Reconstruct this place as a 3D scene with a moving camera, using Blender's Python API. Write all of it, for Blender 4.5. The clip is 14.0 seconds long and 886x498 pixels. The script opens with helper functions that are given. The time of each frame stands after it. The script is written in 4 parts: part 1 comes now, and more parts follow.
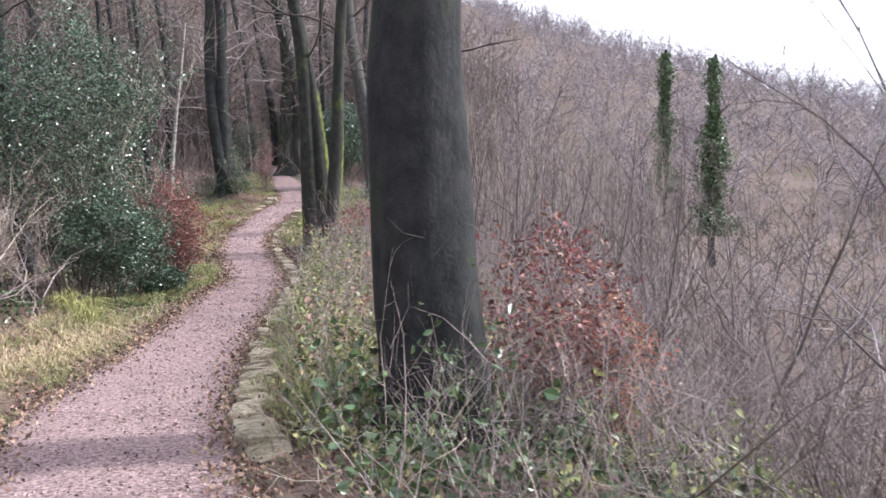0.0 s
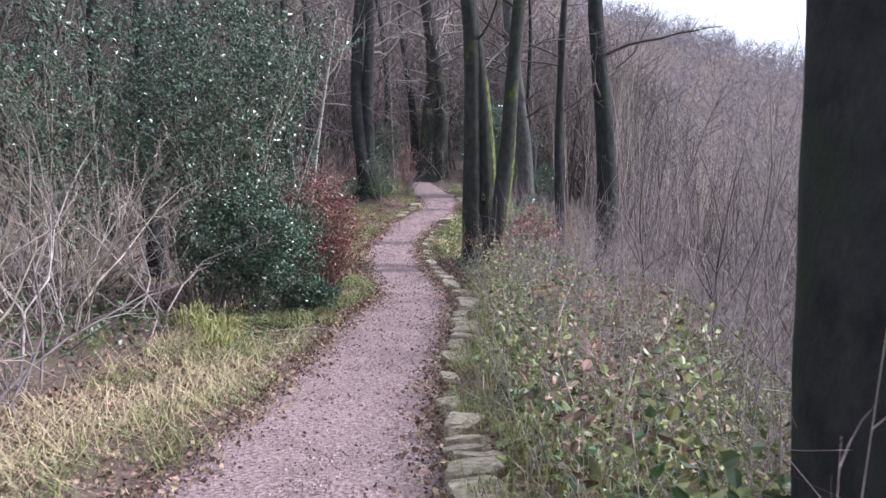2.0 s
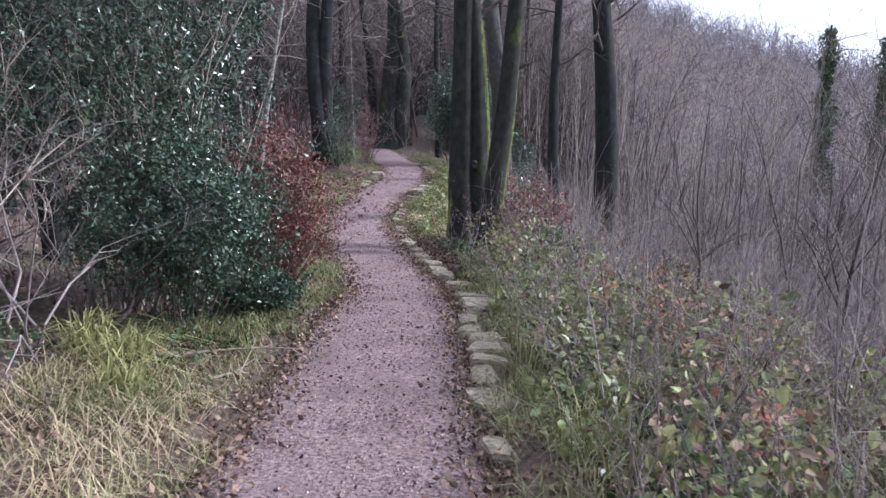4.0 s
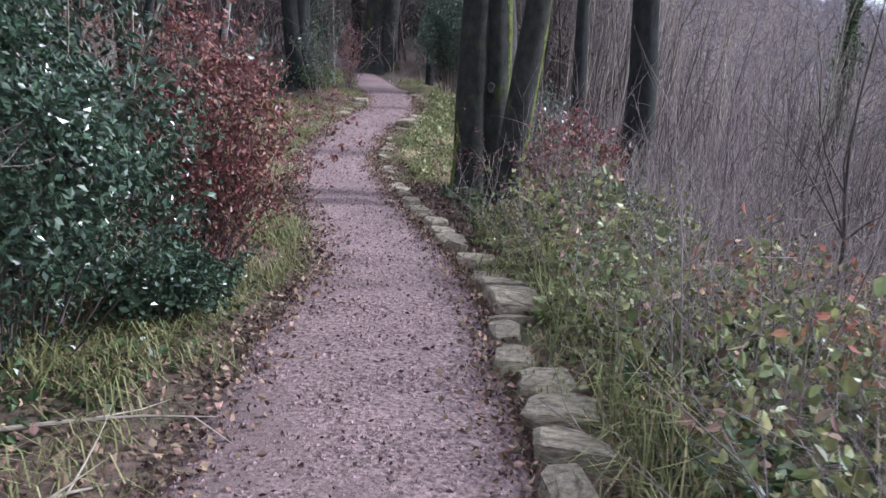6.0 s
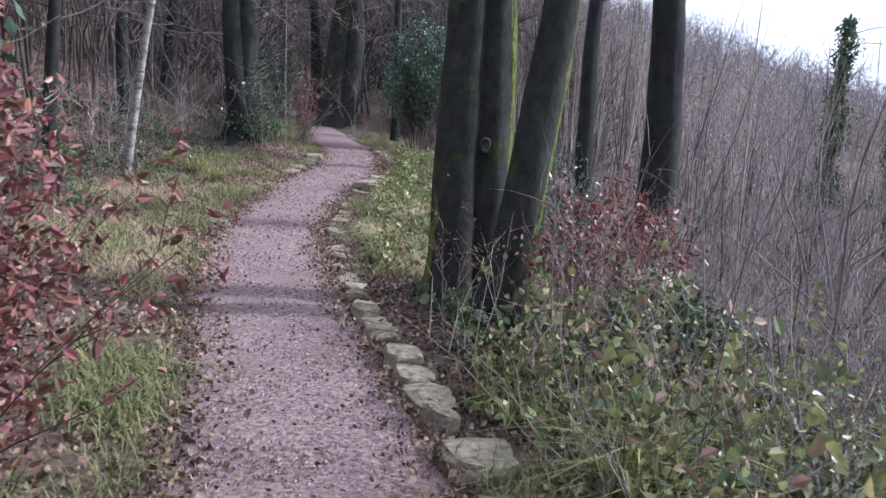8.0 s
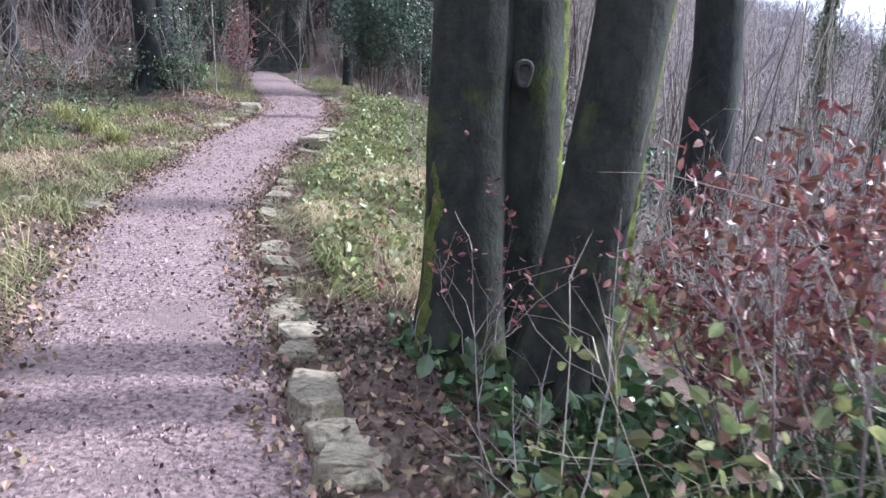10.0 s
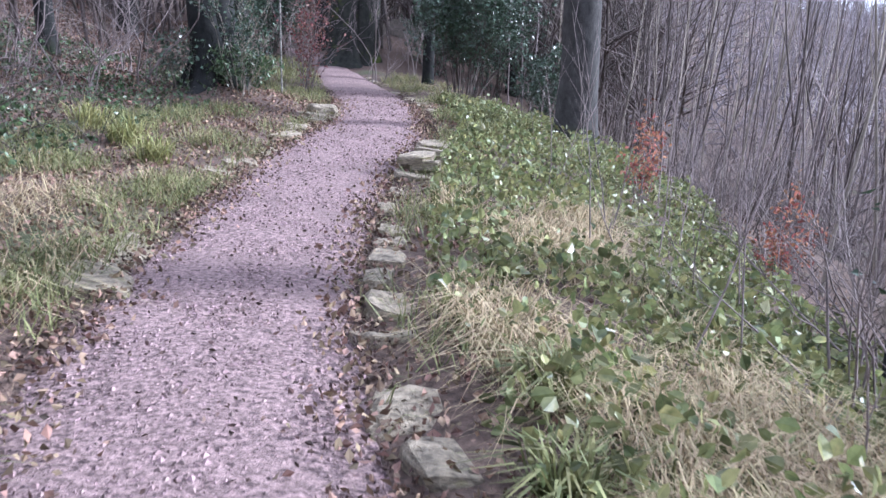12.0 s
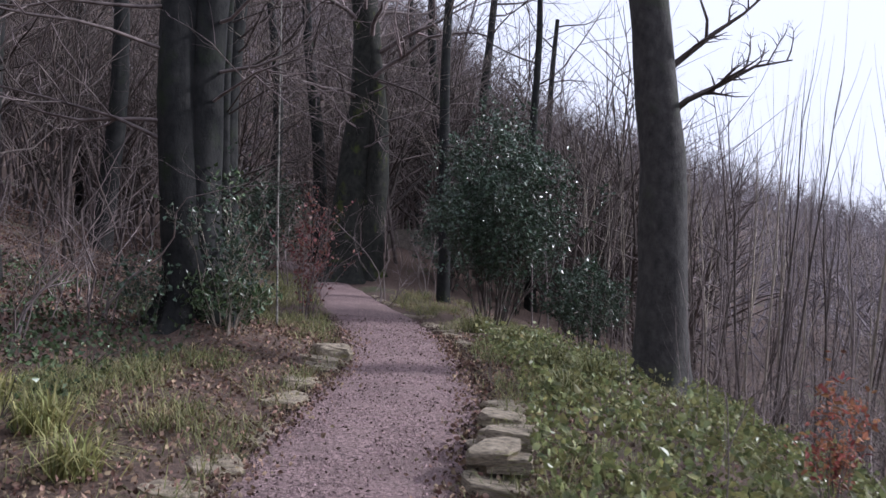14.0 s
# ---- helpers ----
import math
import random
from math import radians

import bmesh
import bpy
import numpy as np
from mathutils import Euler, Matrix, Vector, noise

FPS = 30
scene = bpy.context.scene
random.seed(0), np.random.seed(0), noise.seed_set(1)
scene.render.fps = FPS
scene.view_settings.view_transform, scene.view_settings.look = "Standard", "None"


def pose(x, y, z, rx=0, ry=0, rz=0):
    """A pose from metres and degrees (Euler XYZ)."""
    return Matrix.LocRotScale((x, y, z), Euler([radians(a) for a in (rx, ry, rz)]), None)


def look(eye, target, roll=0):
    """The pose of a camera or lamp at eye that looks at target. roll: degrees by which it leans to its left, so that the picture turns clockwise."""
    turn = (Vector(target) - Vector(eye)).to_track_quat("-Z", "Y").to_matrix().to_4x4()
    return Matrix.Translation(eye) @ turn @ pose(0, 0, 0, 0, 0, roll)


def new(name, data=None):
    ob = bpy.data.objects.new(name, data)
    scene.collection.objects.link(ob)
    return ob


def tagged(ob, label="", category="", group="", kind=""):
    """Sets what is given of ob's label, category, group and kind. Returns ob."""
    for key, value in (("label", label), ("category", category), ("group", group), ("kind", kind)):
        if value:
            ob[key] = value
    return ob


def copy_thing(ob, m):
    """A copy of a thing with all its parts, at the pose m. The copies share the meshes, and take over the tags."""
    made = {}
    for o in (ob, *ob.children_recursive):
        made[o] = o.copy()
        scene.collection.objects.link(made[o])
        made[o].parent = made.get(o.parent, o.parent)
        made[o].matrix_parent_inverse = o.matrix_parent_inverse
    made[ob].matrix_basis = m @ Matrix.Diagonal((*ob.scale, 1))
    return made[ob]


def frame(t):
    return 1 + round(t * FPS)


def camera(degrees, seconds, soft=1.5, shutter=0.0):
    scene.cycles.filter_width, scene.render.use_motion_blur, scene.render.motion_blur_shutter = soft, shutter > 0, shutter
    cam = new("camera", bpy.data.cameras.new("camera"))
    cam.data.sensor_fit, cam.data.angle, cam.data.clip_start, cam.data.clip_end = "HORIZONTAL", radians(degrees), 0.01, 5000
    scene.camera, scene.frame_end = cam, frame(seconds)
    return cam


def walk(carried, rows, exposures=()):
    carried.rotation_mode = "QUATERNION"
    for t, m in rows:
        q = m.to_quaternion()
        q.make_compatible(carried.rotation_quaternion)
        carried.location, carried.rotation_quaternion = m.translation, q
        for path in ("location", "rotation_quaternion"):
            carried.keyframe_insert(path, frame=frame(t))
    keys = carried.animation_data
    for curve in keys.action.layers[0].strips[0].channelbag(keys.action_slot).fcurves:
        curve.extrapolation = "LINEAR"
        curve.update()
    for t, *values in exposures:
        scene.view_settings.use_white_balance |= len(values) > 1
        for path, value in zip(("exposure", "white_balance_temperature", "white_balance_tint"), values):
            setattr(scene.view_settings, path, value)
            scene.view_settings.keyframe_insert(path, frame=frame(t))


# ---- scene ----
cam = camera(56.5, 14.0, soft=1.5, shutter=0.2)
METRES, EYE, TILT, LEAN, TURN = 22.4, 1.5, 0.0, 0.0, 0.0
ROWS = [
    (0.0, 0.0, 0.0, 0.0, -0.09, -6.23, 0.84),
    (0.5, -0.0139, 0.0276, -0.0027, 4.44, -6.28, -0.29),
    (1.0, -0.0291, 0.061, -0.0058, 8.85, -5.6, -1.58),
    (1.5, -0.0431, 0.0934, -0.0082, 10.04, -5.68, -1.44),
    (2.0, -0.0563, 0.128, -0.0111, 8.46, -5.32, -0.94),
    (4.5, -0.108, 0.2921, -0.0211, 4.69, -7.45, -2.27),
    (5.0, -0.1134, 0.3286, -0.0228, 4.47, -7.44, -2.4),
    (5.5, -0.1192, 0.3629, -0.0247, 3.5, -7.95, -3.42),
    (6.0, -0.1253, 0.4004, -0.029, 3.82, -11.79, -3.87),
    (6.5, -0.1306, 0.4356, -0.031, 2.91, -13.67, -3.06),
    (7.0, -0.132, 0.4727, -0.0311, 2.7, -10.74, -4.38),
    (7.5, -0.1356, 0.5105, -0.0312, 2.02, -7.44, -5.09),
    (10.0, -0.1518, 0.6922, -0.0368, -1.88, -11.16, -3.58),
    (10.5, -0.1608, 0.7281, -0.0382, 5.18, -12.32, -3.98),
    (11.0, -0.1686, 0.7621, -0.0377, 2.89, -13.85, -2.64),
    (11.5, -0.182, 0.7958, -0.0378, 7.23, -11.36, -2.77),
    (12.0, -0.1906, 0.829, -0.0375, 1.85, -11.61, -4.39),
    (12.5, -0.199, 0.8638, -0.0344, 1.31, -8.34, -4.9),
    (13.0, -0.208, 0.8978, -0.0304, 0.11, -3.45, -3.88),
    (13.5, -0.217, 0.9338, -0.0274, 0.39, 0.58, -4.66),
    (14.0, -0.227, 0.9642, -0.0254, 0.82, 2.38, -3.61),
]
EXPOSURES = [(0.0, 1.0, 5950, 11.5), (0.6, 0.82, 5850, 11.5), (1.5, 0.78, 5650, 11.5), (2.5, 0.66, 5500, 12), (5.0, 0.42, 5380, 14.5), (6.0, 0.42, 5400, 13), (6.5, 1.0, 5400, 13), (7.0, 0.62, 5420, 12), (7.4, 0.35, 5400, 12), (8.2, 0.6, 5380, 11), (9.8, 1.15, 5300, 9), (10.4, 1.0, 5300, 9), (11.0, 1.42, 5280, 9.5), (12.0, 0.97, 5170, 14), (12.8, 0.5, 5200, 16.5), (13.4, 0.07, 5500, 17), (14.0, -0.13, 5680, 16)]
walk(cam, [(t, pose(0, 0, EYE, TILT, LEAN, TURN) @ pose(METRES * x, METRES * y, METRES * z, 90 + pitch, roll, yaw)) for t, x, y, z, yaw, pitch, roll in ROWS], EXPOSURES)


# ---- world and light ----
SUN_ELEVATION, SUN_AZIMUTH = 30.0, 78.0  # degrees; azimuth from straight ahead to the right
world = bpy.data.worlds.new("overcast_sky")
scene.world = world
world.use_nodes = True
wn, wl = world.node_tree.nodes, world.node_tree.links
sky = wn.new("ShaderNodeTexSky")
sky.sky_type, sky.sun_disc = "NISHITA", False
sky.sun_elevation, sky.sun_rotation = radians(SUN_ELEVATION), radians(SUN_AZIMUTH)
sky.air_density, sky.dust_density, sky.ozone_density = 1.0, 4.0, 1.0
cloud = wn.new("ShaderNodeMix")
cloud.data_type = "RGBA"
cloud.inputs[0].default_value = 0.9
cloud.inputs[7].default_value = (11.8, 11.8, 12.5, 1)
wl.new(sky.outputs[0], cloud.inputs[6])
wl.new(cloud.outputs[2], wn["Background"].inputs[0])
wn["Background"].inputs[1].default_value = 0.10
sun = new("sun", bpy.data.lights.new("sun", "SUN"))
sun.data.energy, sun.data.angle, sun.data.color = 5.0, radians(5), (1, 0.95, 0.88)
sun_from = Vector((math.sin(radians(SUN_AZIMUTH)), math.cos(radians(SUN_AZIMUTH)), math.tan(radians(SUN_ELEVATION))))
sun.matrix_world = look(sun_from * 50, (0, 0, 0))


# ---- materials ----
def material(name, dark, light, scale=8.0, rough=0.85, bump=0.3, bump_scale=60.0, third=None, third_scale=1.5, third_at=0.55, stretch=(1, 1, 1), island=0.0, through_light=0.0, spec=0.3, gain=1.0, tones=(0.3, 0.7)):
    """Two tones mixed by fine noise, a third in broad patches, relief, and a shift from piece to piece."""
    m = bpy.data.materials.new(name)
    m.use_nodes = True
    n, l = m.node_tree.nodes, m.node_tree.links
    b = n["Principled BSDF"]
    b.inputs["Roughness"].default_value = rough
    b.inputs["Specular IOR Level"].default_value = spec
    at = n.new("ShaderNodeTexCoord")
    mp = n.new("ShaderNodeMapping")
    mp.inputs["Scale"].default_value = stretch
    l.new(at.outputs["Object"], mp.inputs[0])

    def grain(s, detail=6):
        t = n.new("ShaderNodeTexNoise")
        t.inputs["Scale"].default_value, t.inputs["Detail"].default_value, t.inputs["Roughness"].default_value = s, detail, 0.65
        l.new(mp.outputs[0], t.inputs["Vector"])
        return t.outputs["Fac"]

    def steps(fac, lo, hi):
        r = n.new("ShaderNodeMapRange")
        r.inputs[1].default_value, r.inputs[2].default_value = lo, hi
        l.new(fac, r.inputs[0])
        return r.outputs[0]

    def blend(fac, a, c):
        x = n.new("ShaderNodeMix")
        x.data_type = "RGBA"
        l.new(fac, x.inputs[0])
        for socket, value in ((x.inputs[6], a), (x.inputs[7], c)):
            if isinstance(value, tuple):
                socket.default_value = (*[v * gain for v in value], 1)
            else:
                l.new(value, socket)
        return x.outputs[2]

    colour = blend(steps(grain(scale), *tones), dark, light)
    if third:
        colour = blend(steps(grain(third_scale, 4), third_at, third_at + 0.12), colour, third)
    if island:
        geo = n.new("ShaderNodeNewGeometry")
        hue = n.new("ShaderNodeHueSaturation")
        for socket, lo, hi in (("Hue", 0.5 - 0.035 * island, 0.5 + 0.035 * island), ("Value", 1 - 0.6 * island, 1 + 0.6 * island)):
            r = n.new("ShaderNodeMapRange")
            r.inputs[3].default_value, r.inputs[4].default_value = lo, hi
            if socket == "Value":
                k = n.new("ShaderNodeMath")
                k.operation = "MULTIPLY_ADD"
                k.inputs[1].default_value, k.inputs[2].default_value = 7.31, 0.0
                fr = n.new("ShaderNodeMath")
                fr.operation = "FRACT"
                l.new(geo.outputs["Random Per Island"], k.inputs[0])
                l.new(k.outputs[0], fr.inputs[0])
                l.new(fr.outputs[0], r.inputs[0])
            else:
                l.new(geo.outputs["Random Per Island"], r.inputs[0])
            l.new(r.outputs[0], hue.inputs[socket])
        l.new(colour, hue.inputs["Color"])
        colour = hue.outputs[0]
    l.new(colour, b.inputs["Base Color"])
    if bump:
        bp = n.new("ShaderNodeBump")
        bp.inputs["Strength"].default_value, bp.inputs["Distance"].default_value = bump, 0.02
        l.new(grain(bump_scale), bp.inputs["Height"])
        l.new(bp.outputs[0], b.inputs["Normal"])
    if through_light:
        tr = n.new("ShaderNodeBsdfTranslucent")
        l.new(colour, tr.inputs["Color"])
        mix = n.new("ShaderNodeMixShader")
        mix.inputs[0].default_value = through_light
        l.new(b.outputs[0], mix.inputs[1])
        l.new(tr.outputs[0], mix.inputs[2])
        l.new(mix.outputs[0], n["Material Output"].inputs[0])
    return m


M_PATH = material("red_gravel", (0.085, 0.058, 0.058), (0.41, 0.29, 0.28), 34, 0.9, 1.0, 60, (0.19, 0.135, 0.13), 0.9, 0.54, tones=(0.36, 0.66))
M_CHIP = material("gravel_chips", (0.11, 0.075, 0.077), (0.38, 0.265, 0.265), 30, 0.85, 0, island=0.8)
M_LITTER = material("leaf_litter_soil", (0.045, 0.033, 0.028), (0.17, 0.115, 0.092), 22, 0.95, 1.0, 40, (0.07, 0.078, 0.04), 0.55, 0.56)
M_BARK = material("dark_beech_bark", (0.012, 0.0125, 0.0135), (0.034, 0.034, 0.033), 7, 0.92, 0.6, 22, (0.024, 0.03, 0.019), 1.6, 0.55, (1, 1, 0.7), spec=0.15)
M_MOSSBARK = material("mossy_bark", (0.014, 0.0145, 0.014), (0.042, 0.042, 0.036), 8, 0.92, 0.7, 22, (0.06, 0.072, 0.022), 2.6, 0.57, (1, 1, 0.7), spec=0.15)
M_GREYBARK = material("grey_bark", (0.026, 0.025, 0.025), (0.075, 0.07, 0.068), 10, 0.9, 0.6, 26, (0.045, 0.05, 0.035), 1.5, 0.55, (1, 1, 0.7))
M_BIRCH = material("pale_bark", (0.11, 0.105, 0.095), (0.36, 0.335, 0.30), 10, 0.8, 0.5, 30, (0.05, 0.048, 0.042), 4.5, 0.5, (1, 1, 2.5))
M_TWIG = material("bare_twigs", (0.09, 0.072, 0.071), (0.29, 0.235, 0.23), 6, 0.8, 0, island=0.6)
# pale shrub bark; also lends some stems the look of catching sun
M_PALETWIG = material("pale_twigs", (0.17, 0.142, 0.118), (0.38, 0.325, 0.27), 6, 0.8, 0, island=0.6)
# dark bark; in massed brush and woods the tone also stands for shade
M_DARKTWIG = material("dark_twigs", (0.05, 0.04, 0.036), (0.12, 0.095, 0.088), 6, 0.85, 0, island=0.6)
M_FARTWIG = material("far_woods_twigs", (0.11, 0.094, 0.102), (0.28, 0.243, 0.258), 2, 0.9, 0, island=0.6)
M_HOLLY = material("holly_leaf", (0.022, 0.042, 0.026), (0.06, 0.10, 0.055), 12, 0.32, 0, island=0.8, through_light=0.1, spec=0.6)
M_RED = material("dry_beech_leaf", (0.085, 0.031, 0.029), (0.27, 0.11, 0.092), 14, 0.45, 0, island=1.0, through_light=0.18, spec=0.4)
M_ORANGE = material("orange_bramble_leaf", (0.24, 0.12, 0.07), (0.50, 0.27, 0.16), 14, 0.55, 0, island=1.0, through_light=0.3)
M_RUST = material("orange_leaf", (0.21, 0.08, 0.052), (0.44, 0.19, 0.125), 14, 0.55, 0, island=1.0, through_light=0.3)
M_BRAMBLE = material("bramble_leaf", (0.075, 0.095, 0.042), (0.29, 0.30, 0.125), 9, 0.4, 0, third=(0.44, 0.40, 0.17), third_scale=5, third_at=0.57, island=0.9, through_light=0.25, spec=0.35)
M_IVY = material("ivy_leaf", (0.028, 0.055, 0.022), (0.085, 0.125, 0.05), 9, 0.4, 0, island=0.8, through_light=0.12, spec=0.5)
M_GRASS = material("winter_grass", (0.10, 0.115, 0.045), (0.27, 0.26, 0.115), 5, 0.6, 0, third=(0.36, 0.30, 0.17), third_scale=1.6, third_at=0.57, island=0.8, through_light=0.25)
M_TUFT = material("bright_grass", (0.17, 0.18, 0.065), (0.42, 0.40, 0.17), 6, 0.55, 0, island=0.8, through_light=0.3)
M_STRAW = material("dry_straw", (0.30, 0.23, 0.13), (0.55, 0.45, 0.29), 5, 0.7, 0, island=0.6, through_light=0.2)
M_FALLEN = material("fallen_leaves", (0.10, 0.062, 0.045), (0.32, 0.22, 0.155), 7, 0.75, 0, island=1.0)
M_BANKLEAF = material("bank_leaves", (0.07, 0.04, 0.032), (0.18, 0.105, 0.078), 7, 0.8, 0, island=1.0)
M_MOSS = material("moss", (0.05, 0.062, 0.018), (0.17, 0.19, 0.055), 14, 0.95, 1.0, 70, (0.05, 0.05, 0.03), 3.5, 0.56, spec=0.1)
M_SCRAP = material("leaf_scraps", (0.04, 0.028, 0.025), (0.13, 0.085, 0.07), 7, 0.8, 0, island=0.8)
M_STONE = material("mossy_sandstone", (0.10, 0.082, 0.062), (0.47, 0.395, 0.295), 9, 0.92, 1.0, 34, (0.17, 0.17, 0.045), 2.2, 0.55)
M_TIMBER = material("weathered_timber", (0.10, 0.085, 0.07), (0.22, 0.19, 0.16), 12, 0.9, 0.6, 40)


# ---- mesh helpers ----
def mesh_of(name, verts, faces, mat, smooth=False):
    """A mesh from vertices (n, 3) and faces (m, 3) or (m, 4)."""
    verts, faces = np.asarray(verts, np.float32), np.asarray(faces, np.int32)
    me = bpy.data.meshes.new(name)
    me.vertices.add(len(verts))
    me.vertices.foreach_set("co", verts.ravel())
    k = faces.shape[1]
    me.loops.add(faces.size)
    me.loops.foreach_set("vertex_index", faces.ravel())
    me.polygons.add(len(faces))
    me.polygons.foreach_set("loop_start", np.arange(0, faces.size, k, dtype=np.int32))
    me.polygons.foreach_set("use_smooth", np.full(len(faces), smooth))
    me.update(calc_edges=True)
    me.materials.append(mat)
    return me


def unit(v):
    return v / np.maximum(np.linalg.norm(v, axis=-1, keepdims=True), 1e-9)


def tubes(name, segs, mat, sides=3):
    """Many thin tapered rods; a row of segs is the start, the end and both radii."""
    s = np.asarray(segs, float)
    p0, p1, r = s[:, 0:3], s[:, 3:6], s[:, 6:8]
    d = unit(p1 - p0)
    ref = np.where(np.abs(d[:, 2:3]) > 0.9, np.array([[1.0, 0, 0]]), np.array([[0, 0, 1.0]]))
    a = unit(np.cross(d, ref))
    b = np.cross(d, a)
    an = np.arange(sides) * 2 * math.pi / sides
    ring = a[:, None] * np.cos(an)[None, :, None] + b[:, None] * np.sin(an)[None, :, None]
    v = np.stack([p0[:, None] + ring * r[:, 0, None, None], p1[:, None] + ring * r[:, 1, None, None]], 1)
    i = np.arange(sides)
    j = (i + 1) % sides
    f = np.stack([i, j, j + sides, i + sides], 1)
    f = f[None] + (np.arange(len(s)) * 2 * sides)[:, None, None]
    # a rod that goes on from the one before it shares that one's end ring
    on = (np.abs(p0[1:] - p1[:-1]).max(1) < 1e-6) & ((a[1:] * a[:-1]).sum(1) > 0.6) & ((b[1:] * b[:-1]).sum(1) > 0.6)
    k = np.nonzero(on)[0] + 1
    f[k, :, 0] = f[k - 1, :, 3]
    f[k, :, 1] = f[k - 1, :, 2]
    used, f = np.unique(f.ravel(), return_inverse=True)
    return mesh_of(name, v.reshape(-1, 3)[used], f.reshape(-1, 4), mat, True)


def leaves(name, at, size, mat, rng, up=0.3, slim=0.55, fine=False):
    """Folded leaves at the places given, each turned its own way."""
    at = np.asarray(at, float)
    n = len(at)
    d = unit(rng.normal(size=(n, 3)) + np.array([0, 0, -0.1]))
    nrm = unit(np.cross(d, unit(rng.normal(size=(n, 3)) + np.array([0.0, 0, up]))))
    w = np.cross(nrm, d)
    L = (size * rng.uniform(0.55, 1.3, n))[:, None]
    if fine:
        tip = nrm * L * rng.uniform(-0.25, 0.1, (n, 1))
        v = np.stack([at] + [at + d * L * q + w * L * slim * s + nrm * L * 0.1 + tip * q for q, s in ((0.3, 0.42), (0.68, 0.36))] + [at + d * L + tip] + [at + d * L * q - w * L * slim * s + nrm * L * 0.1 + tip * q for q, s in ((0.68, 0.36), (0.3, 0.42))], 1)
        f = np.array([[0, 1, 2], [0, 2, 3], [0, 3, 4], [0, 4, 5]])[None] + (np.arange(n) * 6)[:, None, None]
        return mesh_of(name, v.reshape(-1, 3), f.reshape(-1, 3), mat)
    v = np.stack([at, at + d * L * 0.5 + w * L * slim * 0.5 + nrm * L * 0.12, at + d * L + nrm * L * rng.uniform(-0.2, 0.2, (n, 1)), at + d * L * 0.5 - w * L * slim * 0.5 + nrm * L * 0.12], 1)
    f = np.array([[0, 1, 2], [0, 2, 3]])[None] + (np.arange(n) * 4)[:, None, None]
    return mesh_of(name, v.reshape(-1, 3), f.reshape(-1, 3), mat)


def blades(name, at, height, mat, rng, lean=0.5, width=0.006):
    """Bent grass blades rooted at the places given."""
    at = np.asarray(at, float)
    n = len(at)
    a = rng.uniform(0, 2 * math.pi, n)
    out = np.stack([np.cos(a), np.sin(a), np.zeros(n)], 1)
    side = np.stack([-np.sin(a), np.cos(a), np.zeros(n)], 1) * width
    h = (np.broadcast_to(height, n) * rng.uniform(0.5, 1.3, n))[:, None]
    ln = (rng.uniform(0.2, 1.4, n) * lean)[:, None]
    up = np.array([[0, 0, 1.0]])
    mid = at + up * h * 0.6 + out * h * ln * 0.45
    tip = at + up * h * np.maximum(1 - ln * 0.5, 0.15) + out * h * ln * 1.2
    v = np.stack([at - side, at + side, mid - side * 0.8, mid + side * 0.8, tip], 1)
    f = np.array([[0, 1, 2], [1, 3, 2], [2, 3, 4]])[None] + (np.arange(n) * 5)[:, None, None]
    return mesh_of(name, v.reshape(-1, 3), f.reshape(-1, 3), mat)


def part(name, mesh, parent, label=""):
    ob = new(name, mesh)
    ob.parent = parent
    return tagged(ob, label) if label else ob


def thing(name, x, y, z, label, category, group=""):
    ob = new(name)
    ob.empty_display_size = 0.1
    ob.matrix_basis = pose(x, y, z)
    return tagged(ob, label, category, group)


def grow(rng, start, way, length, radius, levels, kids, segs, out, spread=0.7, rise=0.25, bend=0.18, first=0.25, cap=6):
    """One branch with side branches, as rods appended to segs; the ends go to out."""
    n = max(3, int(length / 0.22)) if levels == 0 else max(4, int(length / 0.35))
    n = min(n, cap if levels == 0 else cap + 2)
    if cap < 4 and levels == 0:
        n = 2
    p, d = np.array(start, float), unit(np.array(way, float))
    pts = [(p, d, radius)]
    for i in range(n):
        d = unit(d + rng.normal(0, bend, 3) + np.array([0, 0, rise * 0.15]))
        q = p + d * length / n
        r0, r1 = radius * (1 - 0.85 * i / n), radius * (1 - 0.85 * (i + 1) / n)
        segs.append((*p, *q, r0, r1))
        p = q
        pts.append((p, d, r1))
    out.append(p)
    if levels > 0:
        for _ in range(kids):
            f = rng.uniform(first, 0.97)
            i = min(int(f * n), n - 1)
            q0, dd, rr = pts[i]
            q = q0 + (pts[i + 1][0] - q0) * (f * n - i)
            side = rng.normal(size=3)
            side = unit(side - dd * np.dot(side, dd))
            w = unit(dd * (1 - spread * 0.5) + side * spread + np.array([0, 0, rise]))
            grow(rng, q, w, length * rng.uniform(0.3, 0.6) * (1.1 - 0.5 * f), max(rr * 0.6, 0.0022), levels - 1, max(2, kids - 1), segs, out, spread, rise, bend * 1.15, 0.15, cap)


